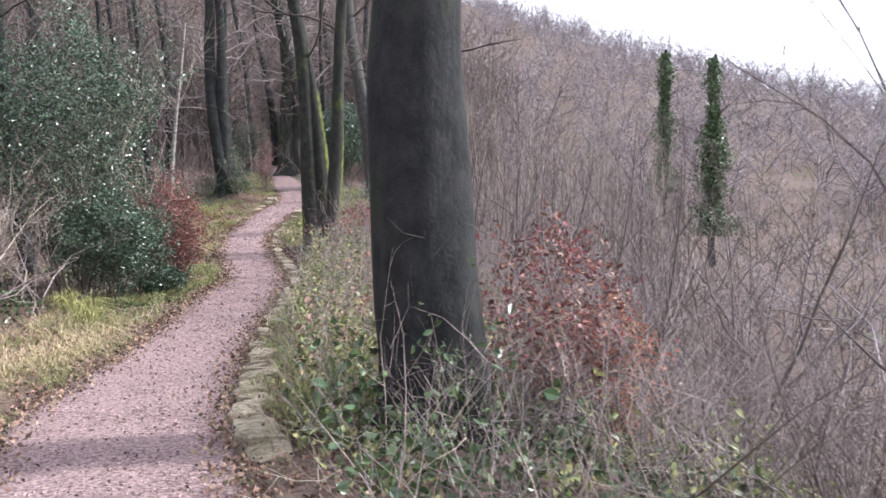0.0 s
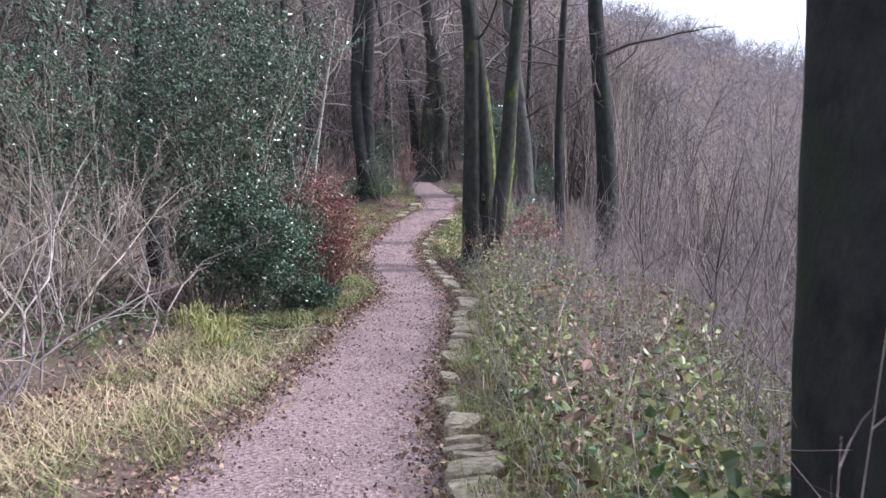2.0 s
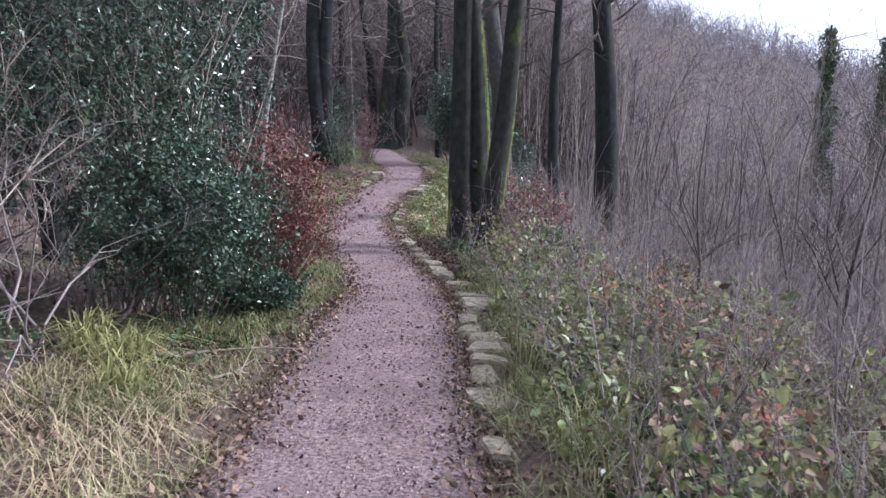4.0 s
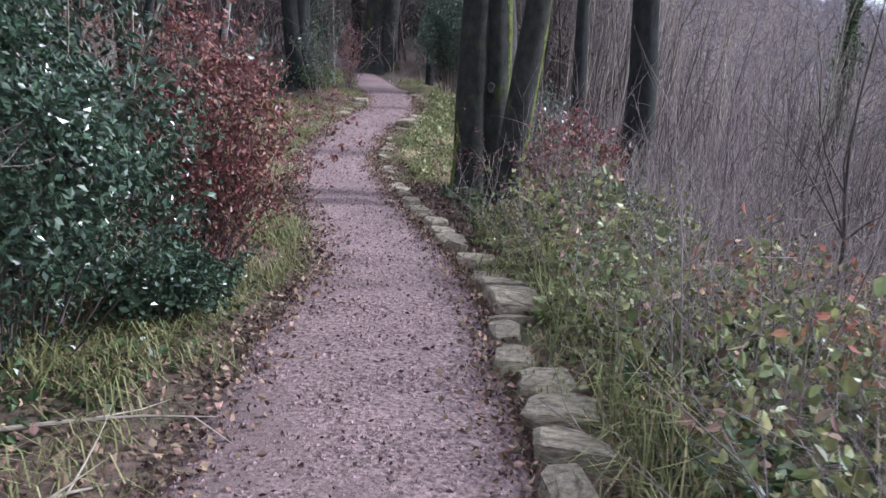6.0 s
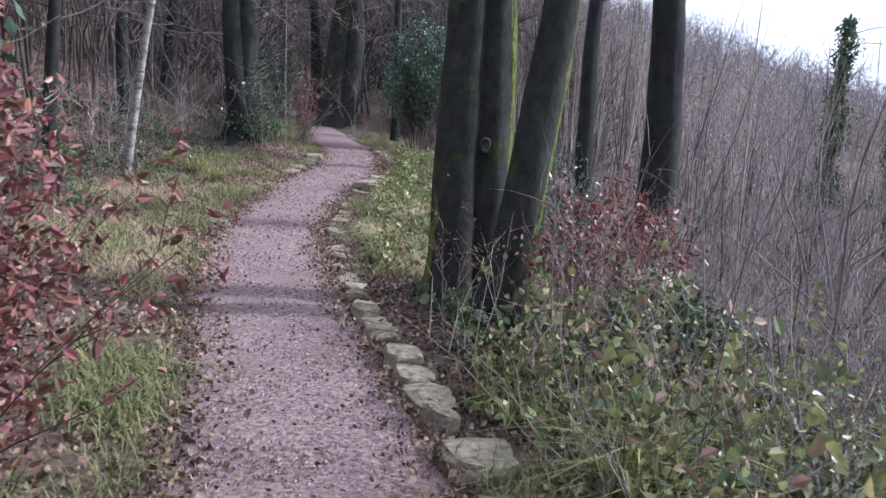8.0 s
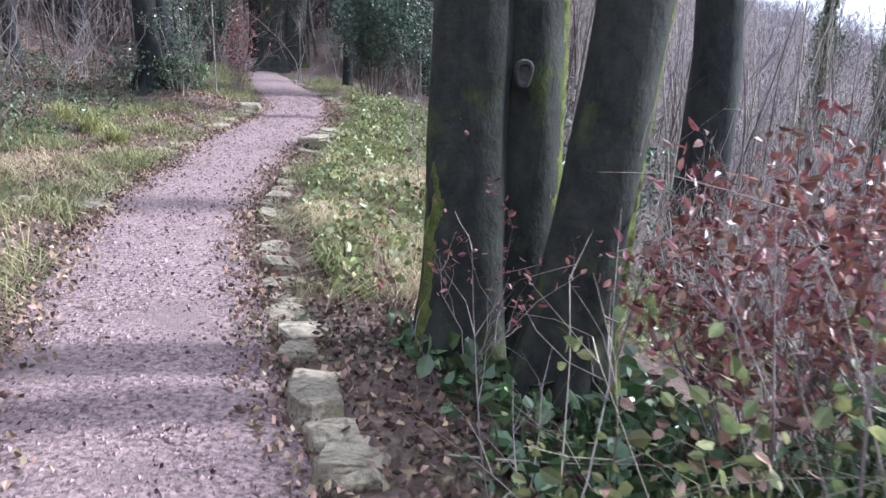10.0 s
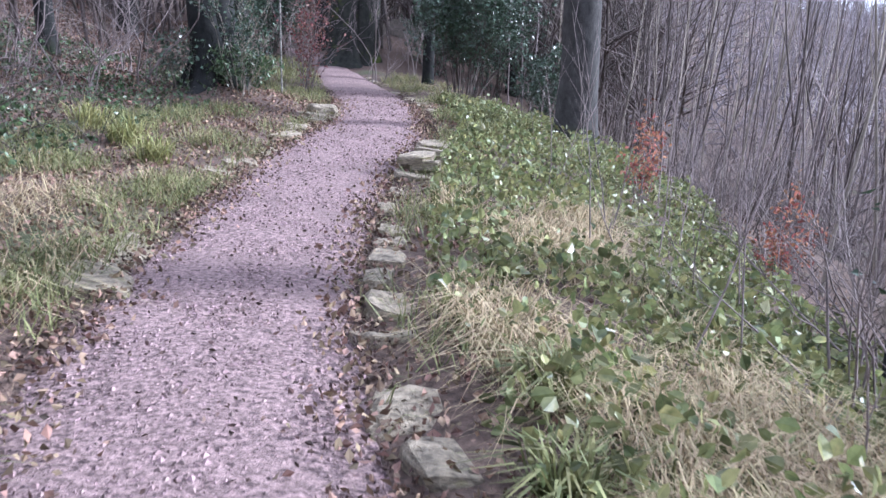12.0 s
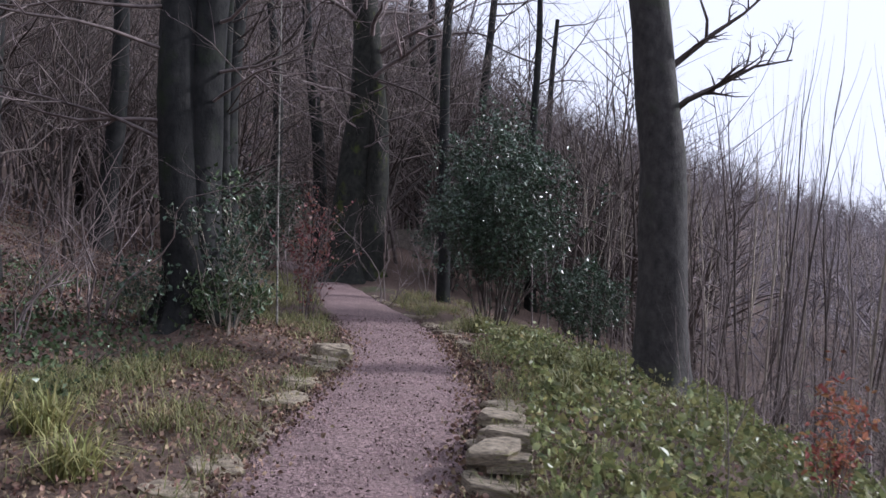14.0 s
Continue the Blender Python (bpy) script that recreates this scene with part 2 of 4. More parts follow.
def trunk(name, pts, radii, mat, sides=22, flare=0.0, lobes=5, rough=0.06, seed=0):
    """A solid tapering stem through the points, rooted with buttresses, with an uneven surface."""
    pts, radii = np.asarray(pts, float), np.asarray(radii, float)
    s = np.concatenate([[0], np.cumsum(np.linalg.norm(np.diff(pts, axis=0), axis=1))])
    rows = np.unique(np.concatenate([np.linspace(0, min(1.0, s[-1]), 11), np.linspace(0, s[-1], max(8, int(s[-1] / 0.3)))]))
    c = np.stack([np.interp(rows, s, pts[:, k]) for k in range(3)], 1)
    r = np.interp(rows, s, radii)
    v = []
    for p, q, h in zip(c, r, rows):
        for k in range(sides):
            a = 2 * math.pi * k / sides
            root = flare * math.exp(-h / 0.28) * (0.65 + 0.5 * math.cos(lobes * a + seed) + 0.25 * math.cos(2 * a + seed * 2))
            bumps = rough * (noise.noise((math.cos(a) * 1.6 + seed * 7, math.sin(a) * 1.6, h * 0.8)) + 0.5 * noise.noise((math.cos(a) * 4 + seed, math.sin(a) * 4, h * 2.2)))
            w = q * (1 + bumps * 1.6) + root
            v.append((p[0] + math.cos(a) * w, p[1] + math.sin(a) * w, p[2]))
    f = []
    for i in range(len(rows) - 1):
        for k in range(sides):
            j = (k + 1) % sides
            f.append((i * sides + k, i * sides + j, (i + 1) * sides + j, (i + 1) * sides + k))
    return mesh_of(name, v, f, mat, True)


# ---- plan: the path's edges and the lie of the land ----
LEFT_Y = [-8, 0, 3, 6.3, 8, 10.3, 13.2, 15.3, 17, 18.6, 20, 21.8, 23.5, 26.4, 28, 30.3, 32.5, 37.2, 40.5, 46, 60]
LEFT_X = [1.6, -1.2, -2.4, -3.4, -3.6, -3.8, -4.1, -4.2, -4.6, -5.15, -5.5, -6.0, -6.22, -6.42, -6.42, -6.3, -6.55, -7.5, -8.3, -10.2, -16]
RIGHT_Y = [-8, 0, 3, 4.6, 6.4, 9, 11.5, 13, 15, 16.2, 17.5, 19.4, 21, 22.6, 25, 27, 29.3, 30, 33, 36.5, 40, 42, 46, 60]
RIGHT_X = [3.3, 0.5, -0.65, -1.15, -1.7, -2.18, -2.5, -2.62, -2.83, -3.08, -3.45, -4.0, -4.4, -4.75, -4.95, -4.95, -4.75, -4.78, -5.05, -5.8, -7.05, -7.8, -9.2, -14.6]
RISE_Y = [-30, -5, 0, 3, 6.5, 9, 12, 16, 18, 20.5, 22.5, 24, 26, 28, 30, 37, 46, 60]
RISE_Z = [1.2, 0.1, -0.02, -0.25, -0.5, -0.66, -0.73, -0.75, -0.75, -0.65, -0.6, -0.53, -0.43, -0.25, -0.1, 0.3, 1.2, 2.6]


def smooth(t):
    t = np.clip(t, 0, 1)
    return t * t * (3 - 2 * t)


def left_edge(y):
    return np.interp(y, LEFT_Y, LEFT_X)


def right_edge(y):
    return np.interp(y, RIGHT_Y, RIGHT_X)


def wobble(x, y):
    return 0.5 * np.sin(1.3 * x + 0.7 * y) * np.cos(0.9 * y - 0.4 * x) + 0.3 * np.sin(3.1 * x - 1.1 * y + 1) + 0.2 * np.sin(2.3 * y + 4.1 * x)


def lie(x, y):
    """The ground's height."""
    x, y = np.asarray(x, float), np.asarray(y, float)
    z = np.interp(y, RISE_Y, RISE_Z)
    a, b = left_edge(y) - x, x - right_edge(y)
    on_path = smooth(np.minimum(-a, -b) / 0.25 + 0.2)
    left = 0.06 * smooth(a / 0.5) + 0.10 * np.clip(a - 1.2, 0, 3) + 0.30 * np.clip(a - 4.2, 0, 40)
    right = 0.04 * smooth(b / 0.4) - 0.10 * np.clip(b - 0.8, 0, 1.2) - 0.34 * np.clip(b - 2.0, 0, 11) - 0.05 * np.clip(b - 13, 0, 40)
    hill = 46 * smooth((y - 50) / 190) * np.clip(1 - x / 150, 0.0, 1.35) + 1.4 * smooth((y - 41) / 6) * smooth((x + 8.0) / 1.2) * smooth((4 - x) / 7)
    hill = hill + 9 * smooth((y - 47) / 45) * smooth((2 - x) / 16)
    hill = hill + 0.32 * np.exp(-((x + 7.85) ** 2 + (y - 31.1) ** 2) / 0.8)
    return z + left + right + hill - 0.05 * on_path + 0.06 * wobble(x, y) * smooth(np.maximum(a, b) / 1.5) + 0.5 * wobble(x / 9, y / 9) * smooth((np.maximum(a, b) - 8) / 10)


def spots(rng, n, x0, x1, y0, y1, off_path=0.0):
    """Random places on the ground within a stretch given by its distance beside the path: x0..x1 right of the right edge, or (negative) left of the left one."""
    y = rng.uniform(y0, y1, n)
    u = rng.uniform(x0, x1, n)
    x = np.where(u >= 0, right_edge(y) + u, left_edge(y) + u)
    return np.stack([x, y, lie(x, y)], 1)


def sheet(xs, ys):
    X, Y = np.meshgrid(xs, ys)
    nx, ny = len(xs), len(ys)
    i = (np.arange(ny - 1)[:, None] * nx + np.arange(nx - 1)[None]).ravel()
    return X, Y, np.stack([i, i + 1, i + nx + 1, i + nx], 1)


xs = np.concatenate([-np.geomspace(400, 14, 40), np.arange(-13.8, 7, 0.18), np.geomspace(7.2, 500, 50)])
ys = np.concatenate([-np.geomspace(200, 8, 25), np.arange(-7.8, 46, 0.22), np.geomspace(46.3, 700, 60)])
X, Y, F = sheet(xs, ys)
ground = tagged(new("ground", mesh_of("ground", np.stack([X, Y, lie(X, Y)], -1).reshape(-1, 3), F, M_LITTER, True)), "woodland ground of brown leaf litter, soil and moss", "ground", kind="structure")

ys = np.arange(-7, 47, 0.12)
across = np.linspace(-0.02, 1.02, 17)
V = []
for y in ys:
    l, r = float(left_edge(y)) + 0.10 * noise.noise((y * 1.3, 0, 5)) + 0.05 * noise.noise((y * 4, 3, 5)), float(right_edge(y)) + 0.06 * noise.noise((y * 1.5, 0, 9)) + 0.04 * noise.noise((y * 4, 7, 5))
    for k in across:
        x = l + (r - l) * k
        V.append((x, y, float(np.interp(y, RISE_Y, RISE_Z)) + 0.035 * (1 - (2 * k - 1) ** 2) - 0.03 * (abs(2 * k - 1) > 1) + 0.012 * noise.noise((x * 2.5, y * 2.5, 0))))
V = np.array(V)
n = len(across)
i = (np.arange(len(ys) - 1)[:, None] * n + np.arange(n - 1)[None]).ravel()
path = tagged(new("path", mesh_of("path", V, np.stack([i, i + 1, i + n + 1, i + n], 1), M_PATH, True)), "winding footpath of fine dull red gravel", "path", kind="structure")


# ---- large trees ----
def big_tree(x, y, stems, mat, label, seed, limbs=(), twig=M_DARKTWIG, flare=0.2, sink=0.15, group="mature trees along the path"):
    """A tree of one or more stems; a stem is (dx, dy, radius, lean x, lean y, height). A limb is (stem, height, way, length, radius)."""
    rng = np.random.default_rng(seed)
    z = float(lie(x, y))
    t = thing("tree", x, y, z, label, "tree", group)
    for k, (dx, dy, r, lx, ly, h) in enumerate(stems):
        hs = np.linspace(0, 1, 9)
        pts = np.stack([dx + lx * h * hs + 0.06 * r * h * np.sin(hs * 6 + seed + k), dy + ly * h * hs + 0.05 * r * h * np.cos(hs * 5 + seed), -sink + hs * (h + sink)], 1)
        stem = part("trunk", trunk("trunk", pts, r * (1 - 0.62 * hs), mat, 26, flare * r / 0.3, 5, 0.07, seed + k), t)
        mine = [m for m in limbs if m[0] == k]
        for _, at, way, length, lr in mine:
            segs, ends = [], []
            p = [np.interp(at / h, hs, pts[:, c]) for c in range(3)]
            grow(rng, p, way, length, lr, 2, 7, segs, ends, 0.75, 0.1, 0.16)
            part("limb", tubes("limb", segs, twig, 5), stem)
        for _ in range(9):
            at = rng.uniform(0.4, 0.98) * h
            p = [np.interp(at / h, hs, pts[:, c]) for c in range(3)]
            a = rng.uniform(0, 2 * math.pi)
            segs, ends = [], []
            grow(rng, p, (math.cos(a), math.sin(a), 0.5), rng.uniform(2.0, 4.5), 0.05 * r / 0.3, 2, 5, segs, ends, 0.8, 0.15, 0.16)
            part("limb", tubes("limb", segs, twig, 4), stem)
    return t


def ivy_on(tree, stem, height, width, n, seed, size=0.06, mat=M_IVY, low=0.0, name="ivy"):
    """Ivy leaves clothing a stem."""
    rng = np.random.default_rng(seed)
    h = low + (height - low) * rng.uniform(0, 1, n) ** 1.2
    a = rng.uniform(0, 2 * math.pi, n)
    lumps = 0.7 + 0.4 * np.sin(h * 1.9 + seed) + 0.25 * np.sin(h * 4.3 + a)
    r = stem[2] * (1 - 0.5 * h / stem[5]) + lumps * width * rng.uniform(0.1, 1, n) * (1 - 0.6 * (h - low) / (height - low)) * (0.6 + 0.6 * np.sin(3 * a + h * 2) ** 2)
    p = np.stack([stem[0] + stem[3] * h + np.cos(a) * r, stem[1] + stem[4] * h + np.sin(a) * r, h], 1)
    return part(name, leaves(name, p, size, mat, rng), tree, "glossy green ivy leaves")


beech = big_tree(-0.05, 5.85, [(0, 0, 0.39, 0.045, 0.0, 11)], M_BARK, "large dark beech trunk beside the path, ivy at its foot", 3, flare=0.14)
twin_stems = [(0.11, 0.0, 0.225, -0.088, 0.0, 10), (0.26, 0.07, 0.20, -0.082, 0.0, 9), (0.27, -0.44, 0.185, 0.118, 0.0, 9)]
twin = big_tree(-3.05, 19.5, twin_stems, M_MOSSBARK, "mossy multi-stemmed tree forking low beside the path", 5, flare=0.24)
bm = bmesh.new()
for k in range(16):
    a = 2 * math.pi * k / 16
    for j in range(6):
        c = 2 * math.pi * j / 6
        q = 1 + 0.3 * math.cos(c)
        bm.verts.new(((0.045 + 0.008 * math.sin(3 * a)) * q * math.cos(a), 0.018 * math.sin(c), (0.075 + 0.01 * math.cos(2 * a)) * q * math.sin(a)))
bm.verts.ensure_lookup_table()
for k in range(16):
    for j in range(6):
        bm.faces.new([bm.verts[i] for i in (k * 6 + j, k * 6 + (j + 1) % 6, (k + 1) % 16 * 6 + (j + 1) % 6, (k + 1) % 16 * 6 + j)])
bm.faces.new([bm.verts[k * 6 + 3] for k in range(16)])
me = bpy.data.meshes.new("branch_scar")
bm.to_mesh(me)
bm.free()
me.materials.append(M_GREYBARK)


def moss_on(tree, stem, k, seed, low, high, facing, wide):
    """Moss cushions swelling out of one side of a stem, sunk in the bark between them."""
    dx, dy, radius, lx, ly, h = stem
    v, f, cols = [], [], 26
    hs = np.arange(low, high, 0.035)
    for z in hs:
        t = z / h
        cx, cy = dx + lx * h * t + 0.06 * radius * h * math.sin(t * 6 + seed + k), dy + ly * h * t + 0.05 * radius * h * math.cos(t * 5 + seed)
        for j in range(cols):
            a = facing + wide * (2 * j / (cols - 1) - 1)
            root = 0.24 * radius / 0.3 * math.exp(-z / 0.28) * (0.65 + 0.5 * math.cos(5 * a + seed + k) + 0.25 * math.cos(2 * a + (seed + k) * 2))
            bumps = 0.07 * (noise.noise((math.cos(a) * 1.6 + (seed + k) * 7, math.sin(a) * 1.6, z * 0.8)) + 0.5 * noise.noise((math.cos(a) * 4 + seed + k, math.sin(a) * 4, z * 2.2)))
            rim = abs(2 * j / (cols - 1) - 1) ** 2
            swell = 0.6 * noise.noise((a * 2.2, z * 1.6, seed)) + 0.45 * noise.noise((a * 6, z * 6, seed + 3)) + 0.3 * noise.noise((a * 17, z * 19, seed + 5)) - 0.02 - 0.6 * rim - 0.8 * max(0, (z - high + 0.7) / 0.7)
            w = radius * (1 - 0.62 * t) * (1 + bumps * 1.6) + root + 0.028 * max(-0.8, min(swell, 0.7))
            v.append((cx + math.cos(a) * w, cy + math.sin(a) * w, z - 0.15 * (1 - t)))
    for i in range(len(hs) - 1):
        for j in range(cols - 1):
            f.append((i * cols + j, i * cols + j + 1, (i + 1) * cols + j + 1, (i + 1) * cols + j))
    return part("moss", mesh_of("moss", v, f, M_MOSS, True), tree, "yellow-green moss cushions on the bark")


moss_on(twin, twin_stems[1], 1, 5, 0.3, 4.5, -0.2, 0.75)
moss_on(twin, twin_stems[0], 0, 5, 0.02, 1.6, -2.7, 0.6)
moss_on(twin, twin_stems[2], 2, 5, 0.02, 3.5, 0.0, 0.7)
scar = part("branch_scar", me, twin, "pale oval scar of a lost branch")
scar.matrix_basis = pose(0.15, -0.09, 1.41, 0, 0, 4) @ Matrix.Diagonal((0.75, 1, 0.8, 1))
grey_stem = [(0, 0, 0.315, -0.056, 0, 11)]
grey = big_tree(-2.76, 31.3, grey_stem, M_GREYBARK, "straight grey-brown tree with one low limb over the slope", 7, limbs=[(0, 3.7, (0.8, -0.1, 0.75), 1.7, 0.05), (0, 3.2, (0.75, -0.2, 0.8), 1.6, 0.05), (0, 4.6, (-0.7, 0.3, 0.6), 2.6, 0.05)], flare=0.14)
pair_stems = [(-0.13, 0, 0.285, -0.062, 0, 11), (0.16, 0.05, 0.24, -0.068, 0, 11)]
pair = big_tree(-8.02, 31.3, pair_stems, M_BARK, "pair of fused dark trunks with ivy round the foot", 9, twig=M_TWIG, limbs=[(0, 2.4, (-0.9, -0.3, 0.25), 2.6, 0.03), (1, 3.0, (0.8, -0.4, 0.25), 2.2, 0.025), (0, 2.1, (-1, -0.3, 0.3), 3.2, 0.028), (0, 3.2, (-0.9, -0.8, 0.0), 3.4, 0.028), (0, 3.8, (-0.8, -0.9, -0.1), 3.4, 0.028), (1, 2.6, (0.7, -0.7, 0.2), 2.2, 0.022), (1, 3.6, (0.9, -0.5, -0.1), 3.0, 0.026)], flare=0.42)
for k, s in enumerate(pair_stems):
    ivy_on(pair, s, 1.8, 0.26, 180 + 260 * k, 31 + k, 0.075)
far_stem = [(0, 0, 0.5, -0.09, 0, 12), (0.3, 0.0, 0.36, -0.085, 0, 11)]
far_tree = big_tree(-7.5, 42.3, far_stem, M_MOSSBARK, "broad moss-footed trunk where the path bends", 11, limbs=[(0, 4.0, (0.9, -0.4, 0.0), 3.2, 0.05), (0, 4.6, (-0.8, -0.5, -0.05), 3.4, 0.05), (0, 3.4, (0.6, -0.7, -0.05), 2.6, 0.03), (0, 3.8, (-0.3, -1, -0.05), 3.2, 0.03), (0, 4.8, (0.3, -1, 0.0), 3.4, 0.03), (0, 5.2, (0.9, -0.7, 0.0), 3.6, 0.04), (0, 5.0, (-0.9, -0.9, 0.0), 3.6, 0.03)], twig=M_TWIG, flare=0.3)
slim = big_tree(-0.35, 24.4, [(0, 0, 0.30, -0.02, 0, 11)], M_BARK, "tall straight dark tree on the slope", 13, limbs=[(0, 4.6, (-0.6, -0.4, 0.5), 2.2, 0.04)], flare=0.15)
slender = big_tree(-1.33, 23.8, [(0, 0, 0.13, -0.02, 0, 9)], M_BARK, "slender dark tree on the slope", 15, limbs=[(0, 4.0, (0.8, 0.2, 0.3), 2.0, 0.03)], flare=0.06)

# wood behind: straight stems on both sides
rng = np.random.default_rng(21)
for k, (x, y, r, h) in enumerate([(-9.6, 38, 0.2, 10), (-11.5, 33, 0.16, 9), (-10.4, 27, 0.13, 8), (-13, 40, 0.25, 11), (-9.4, 47, 0.25, 11), (-5.6, 46, 0.2, 11), (-4.2, 50, 0.24, 11), (-3.0, 44, 0.16, 10), (-14.5, 30, 0.2, 10), (-11.8, 52, 0.25, 12), (-6.8, 54, 0.2, 12), (-1.6, 53, 0.2, 11), (-8.2, 21, 0.12, 7), (-9.8, 17.5, 0.16, 9), (-7.6, 15.2, 0.15, 9), (-10.5, 12, 0.15, 8), (-17, 36, 0.25, 11), (-16, 45, 0.25, 11), (-5.4, 39.5, 0.15, 10), (-8.9, 35.5, 0.12, 8), (-13.2, 21, 0.18, 9), (-12, 16, 0.16, 8)]):
    big_tree(x, y, [(0, 0, r, float(rng.uniform(-0.09, 0.0)), 0, h)], M_BARK, "bare dark woodland tree behind the path", 40 + k, limbs=[(0, float(rng.uniform(1.8, 3.5)), (float(rng.normal()), float(rng.normal()), 0.3), 2.2, 0.022) for _ in range(5)], flare=0.1, group="trees of the wood")
big_tree(-8.5, 25.5, [(0, 0, 0.072, 0.13, 0, 6)], M_BIRCH, "thin pale birch stem in rough grass", 90, flare=0.03, group="birches", twig=M_PALETWIG)
big_tree(-7.6, 33.5, [(0, 0, 0.016, -0.06, 0, 7)], M_BIRCH, "thin pale sapling behind the twin trunks", 91, flare=0.02, group="birches", twig=M_PALETWIG)
for k, (x, y, h) in enumerate([(13.4, 50, 10.6), (16.3, 50, 10.2), (11.8, 36, 7.2)]):
    s = (0, 0, 0.16, 0.0, 0, h)
    c = big_tree(x, y, [s], M_BARK, "bare tree wrapped to the top in dark ivy", 95 + k, group="ivy-clad trees")
    ivy_on(c, s, h * 0.98, 0.95, 6500, 97 + k, 0.17, M_IVY, h * 0.2)


# ---- shrubs ----
def bush(name, x, y, size, height, n_stem, n_leaf, leaf, leaf_mat, twig, label, category, seed, group="", low=0.12, stem_r=0.008, dense=0.5, levels=1, wild=0.10, kids=5):
    """Stems fanning up from one foot inside an egg-shaped outline, with leaves near its outside."""
    rng = np.random.default_rng(seed)
    t = thing(name, x, y, float(lie(x, y)), label, category, group)
    segs, ends = [], []
    rows = []
    for k in range(n_stem):
        segs = []
        a = rng.uniform(0, 2 * math.pi)
        q = rng.uniform(0.1, 1) ** 0.6
        top = np.array([math.cos(a) * size * q * 0.95, math.sin(a) * size * q * 0.95, height * (1 - 0.45 * q * q) * rng.uniform(0.7, 1.0)])
        foot = np.array([math.cos(a) * size * 0.25 * q, math.sin(a) * size * 0.25 * q, -0.08])
        grow(rng, foot, top - foot, float(np.linalg.norm(top - foot)), stem_r * rng.uniform(0.6, 1.3), levels, kids, segs, ends, 0.6, 0.25, wild)
        rows += segs
        if k < 12:
            part("stem", tubes("stem", segs, twig, 4), t)
            kept = len(rows)
    segs = rows
    if n_stem > 12:
        tagged(part("inner_growth", tubes("inner_growth", rows[kept:], twig, 4), t), kind="stuff")
    if n_leaf:
        s = np.array(segs)
        keep = s[s[:, 5] > height * low]
        m = int(n_leaf * dense)
        k = rng.integers(0, len(keep), m)
        on = keep[k, :3] + (keep[k, 3:6] - keep[k, :3]) * rng.uniform(0, 1, (m, 1)) + rng.normal(0, 0.02, (m, 3))
        m = n_leaf - m
        d = unit(rng.normal(size=(m, 3)))
        d[:, 2] = np.abs(d[:, 2]) * np.where(rng.uniform(size=m) < 0.35, -0.6, 1)
        q = rng.uniform(0.45, 1, (m, 1)) ** 0.5
        lump = 0.82 + 0.28 * np.sin(d[:, :1] * 5 + seed) * np.cos(d[:, 1:2] * 4.3) + 0.16 * np.sin(d[:, 2:3] * 9 + d[:, :1] * 6)
        shell = d * q * lump * np.array([size, size, height * 0.55]) + np.array([0, 0, height * (low * 0.5 + 0.47)])
        shell[:, 2] = np.maximum(shell[:, 2], 0.02)
        part("foliage", leaves("foliage", np.concatenate([on, shell]), leaf, leaf_mat, rng, fine=leaf_mat != M_HOLLY or n_leaf < 100), t)
    return t


HOLLY = "dense dark glossy green holly bush"
bush("holly_bush", -5.12, 12.75, 0.98, 1.8, 30, 19000, 0.047, M_HOLLY, M_DARKTWIG, "low dense holly skirt spilling to the path's edge", "bush", 101, "hollies", 0.02, dense=0.25)
bush("holly_bush", -5.95, 13.5, 1.45, 4.8, 36, 30000, 0.058, M_HOLLY, M_PALETWIG, "tall dark glossy holly tree beside the path", "bush", 102, "hollies", 0.12, 0.018, 0.55, 2)
bush("holly_bush", -7.1, 12.0, 1.4, 4.4, 26, 12000, 0.058, M_HOLLY, M_PALETWIG, "thin pale-stemmed holly among bare shrubs", "bush", 103, "hollies", 0.2, 0.014, 0.6, 2)
bush("holly_bush", -4.4, 36.6, 1.35, 3.9, 34, 15000, 0.085, M_HOLLY, M_DARKTWIG, "tall pale-glinting holly beyond the path's bend", "bush", 104, "hollies", 0.08, 0.016, 0.4, 2)
bush("holly_bush", -2.0, 21.6, 0.6, 1.7, 14, 1600, 0.06, M_HOLLY, M_DARKTWIG, "small holly behind the mossy forked tree", "bush", 105, "hollies", 0.1)
bush("holly_bush", -4.66, 13.55, 0.5, 0.5, 16, 5000, 0.042, M_HOLLY, M_DARKTWIG, "knee-high holly spreading below the red beech", "bush", 106, "hollies", 0.0, dense=0.3)
bush("beech_bush", -4.82, 14.5, 0.68, 2.0, 60, 12500, 0.043, M_RED, M_DARKTWIG, "young beech bush keeping its red-brown winter leaves", "bush", 111, "red-leaved beeches", 0.0, dense=0.6)
bush("beech_bush", 0.85, 6.1, 0.66, 1.6, 90, 2200, 0.055, M_RED, M_TWIG, "many-stemmed beech bush, red leaves on its outer side", "bush", 112, "red-leaved beeches", 0.4, 0.007, 0.5)
bush("beech_bush", 1.3, 6.2, 0.5, 1.35, 34, 1700, 0.05, M_RUST, M_TWIG, "rust-leaved young beech on the slope", "bush", 113, "red-leaved beeches", 0.15)
bush("beech_bush", -1.85, 18.6, 0.7, 1.35, 34, 2400, 0.06, M_RED, M_TWIG, "thin red-leaved beech bush below the forked tree", "bush", 114, "red-leaved beeches", 0.2)
bush("beech_bush", -2.33, 27.5, 0.22, 1.1, 9, 400, 0.058, M_RUST, M_TWIG, "small orange-leaved beech seedling among ivy", "bush", 115, "red-leaved beeches", 0.15)
bush("beech_bush", -1.15, 26.3, 0.28, 1.05, 10, 460, 0.058, M_RUST, M_TWIG, "small red-leaved beech seedling on the slope", "bush", 116, "red-leaved beeches", 0.1)
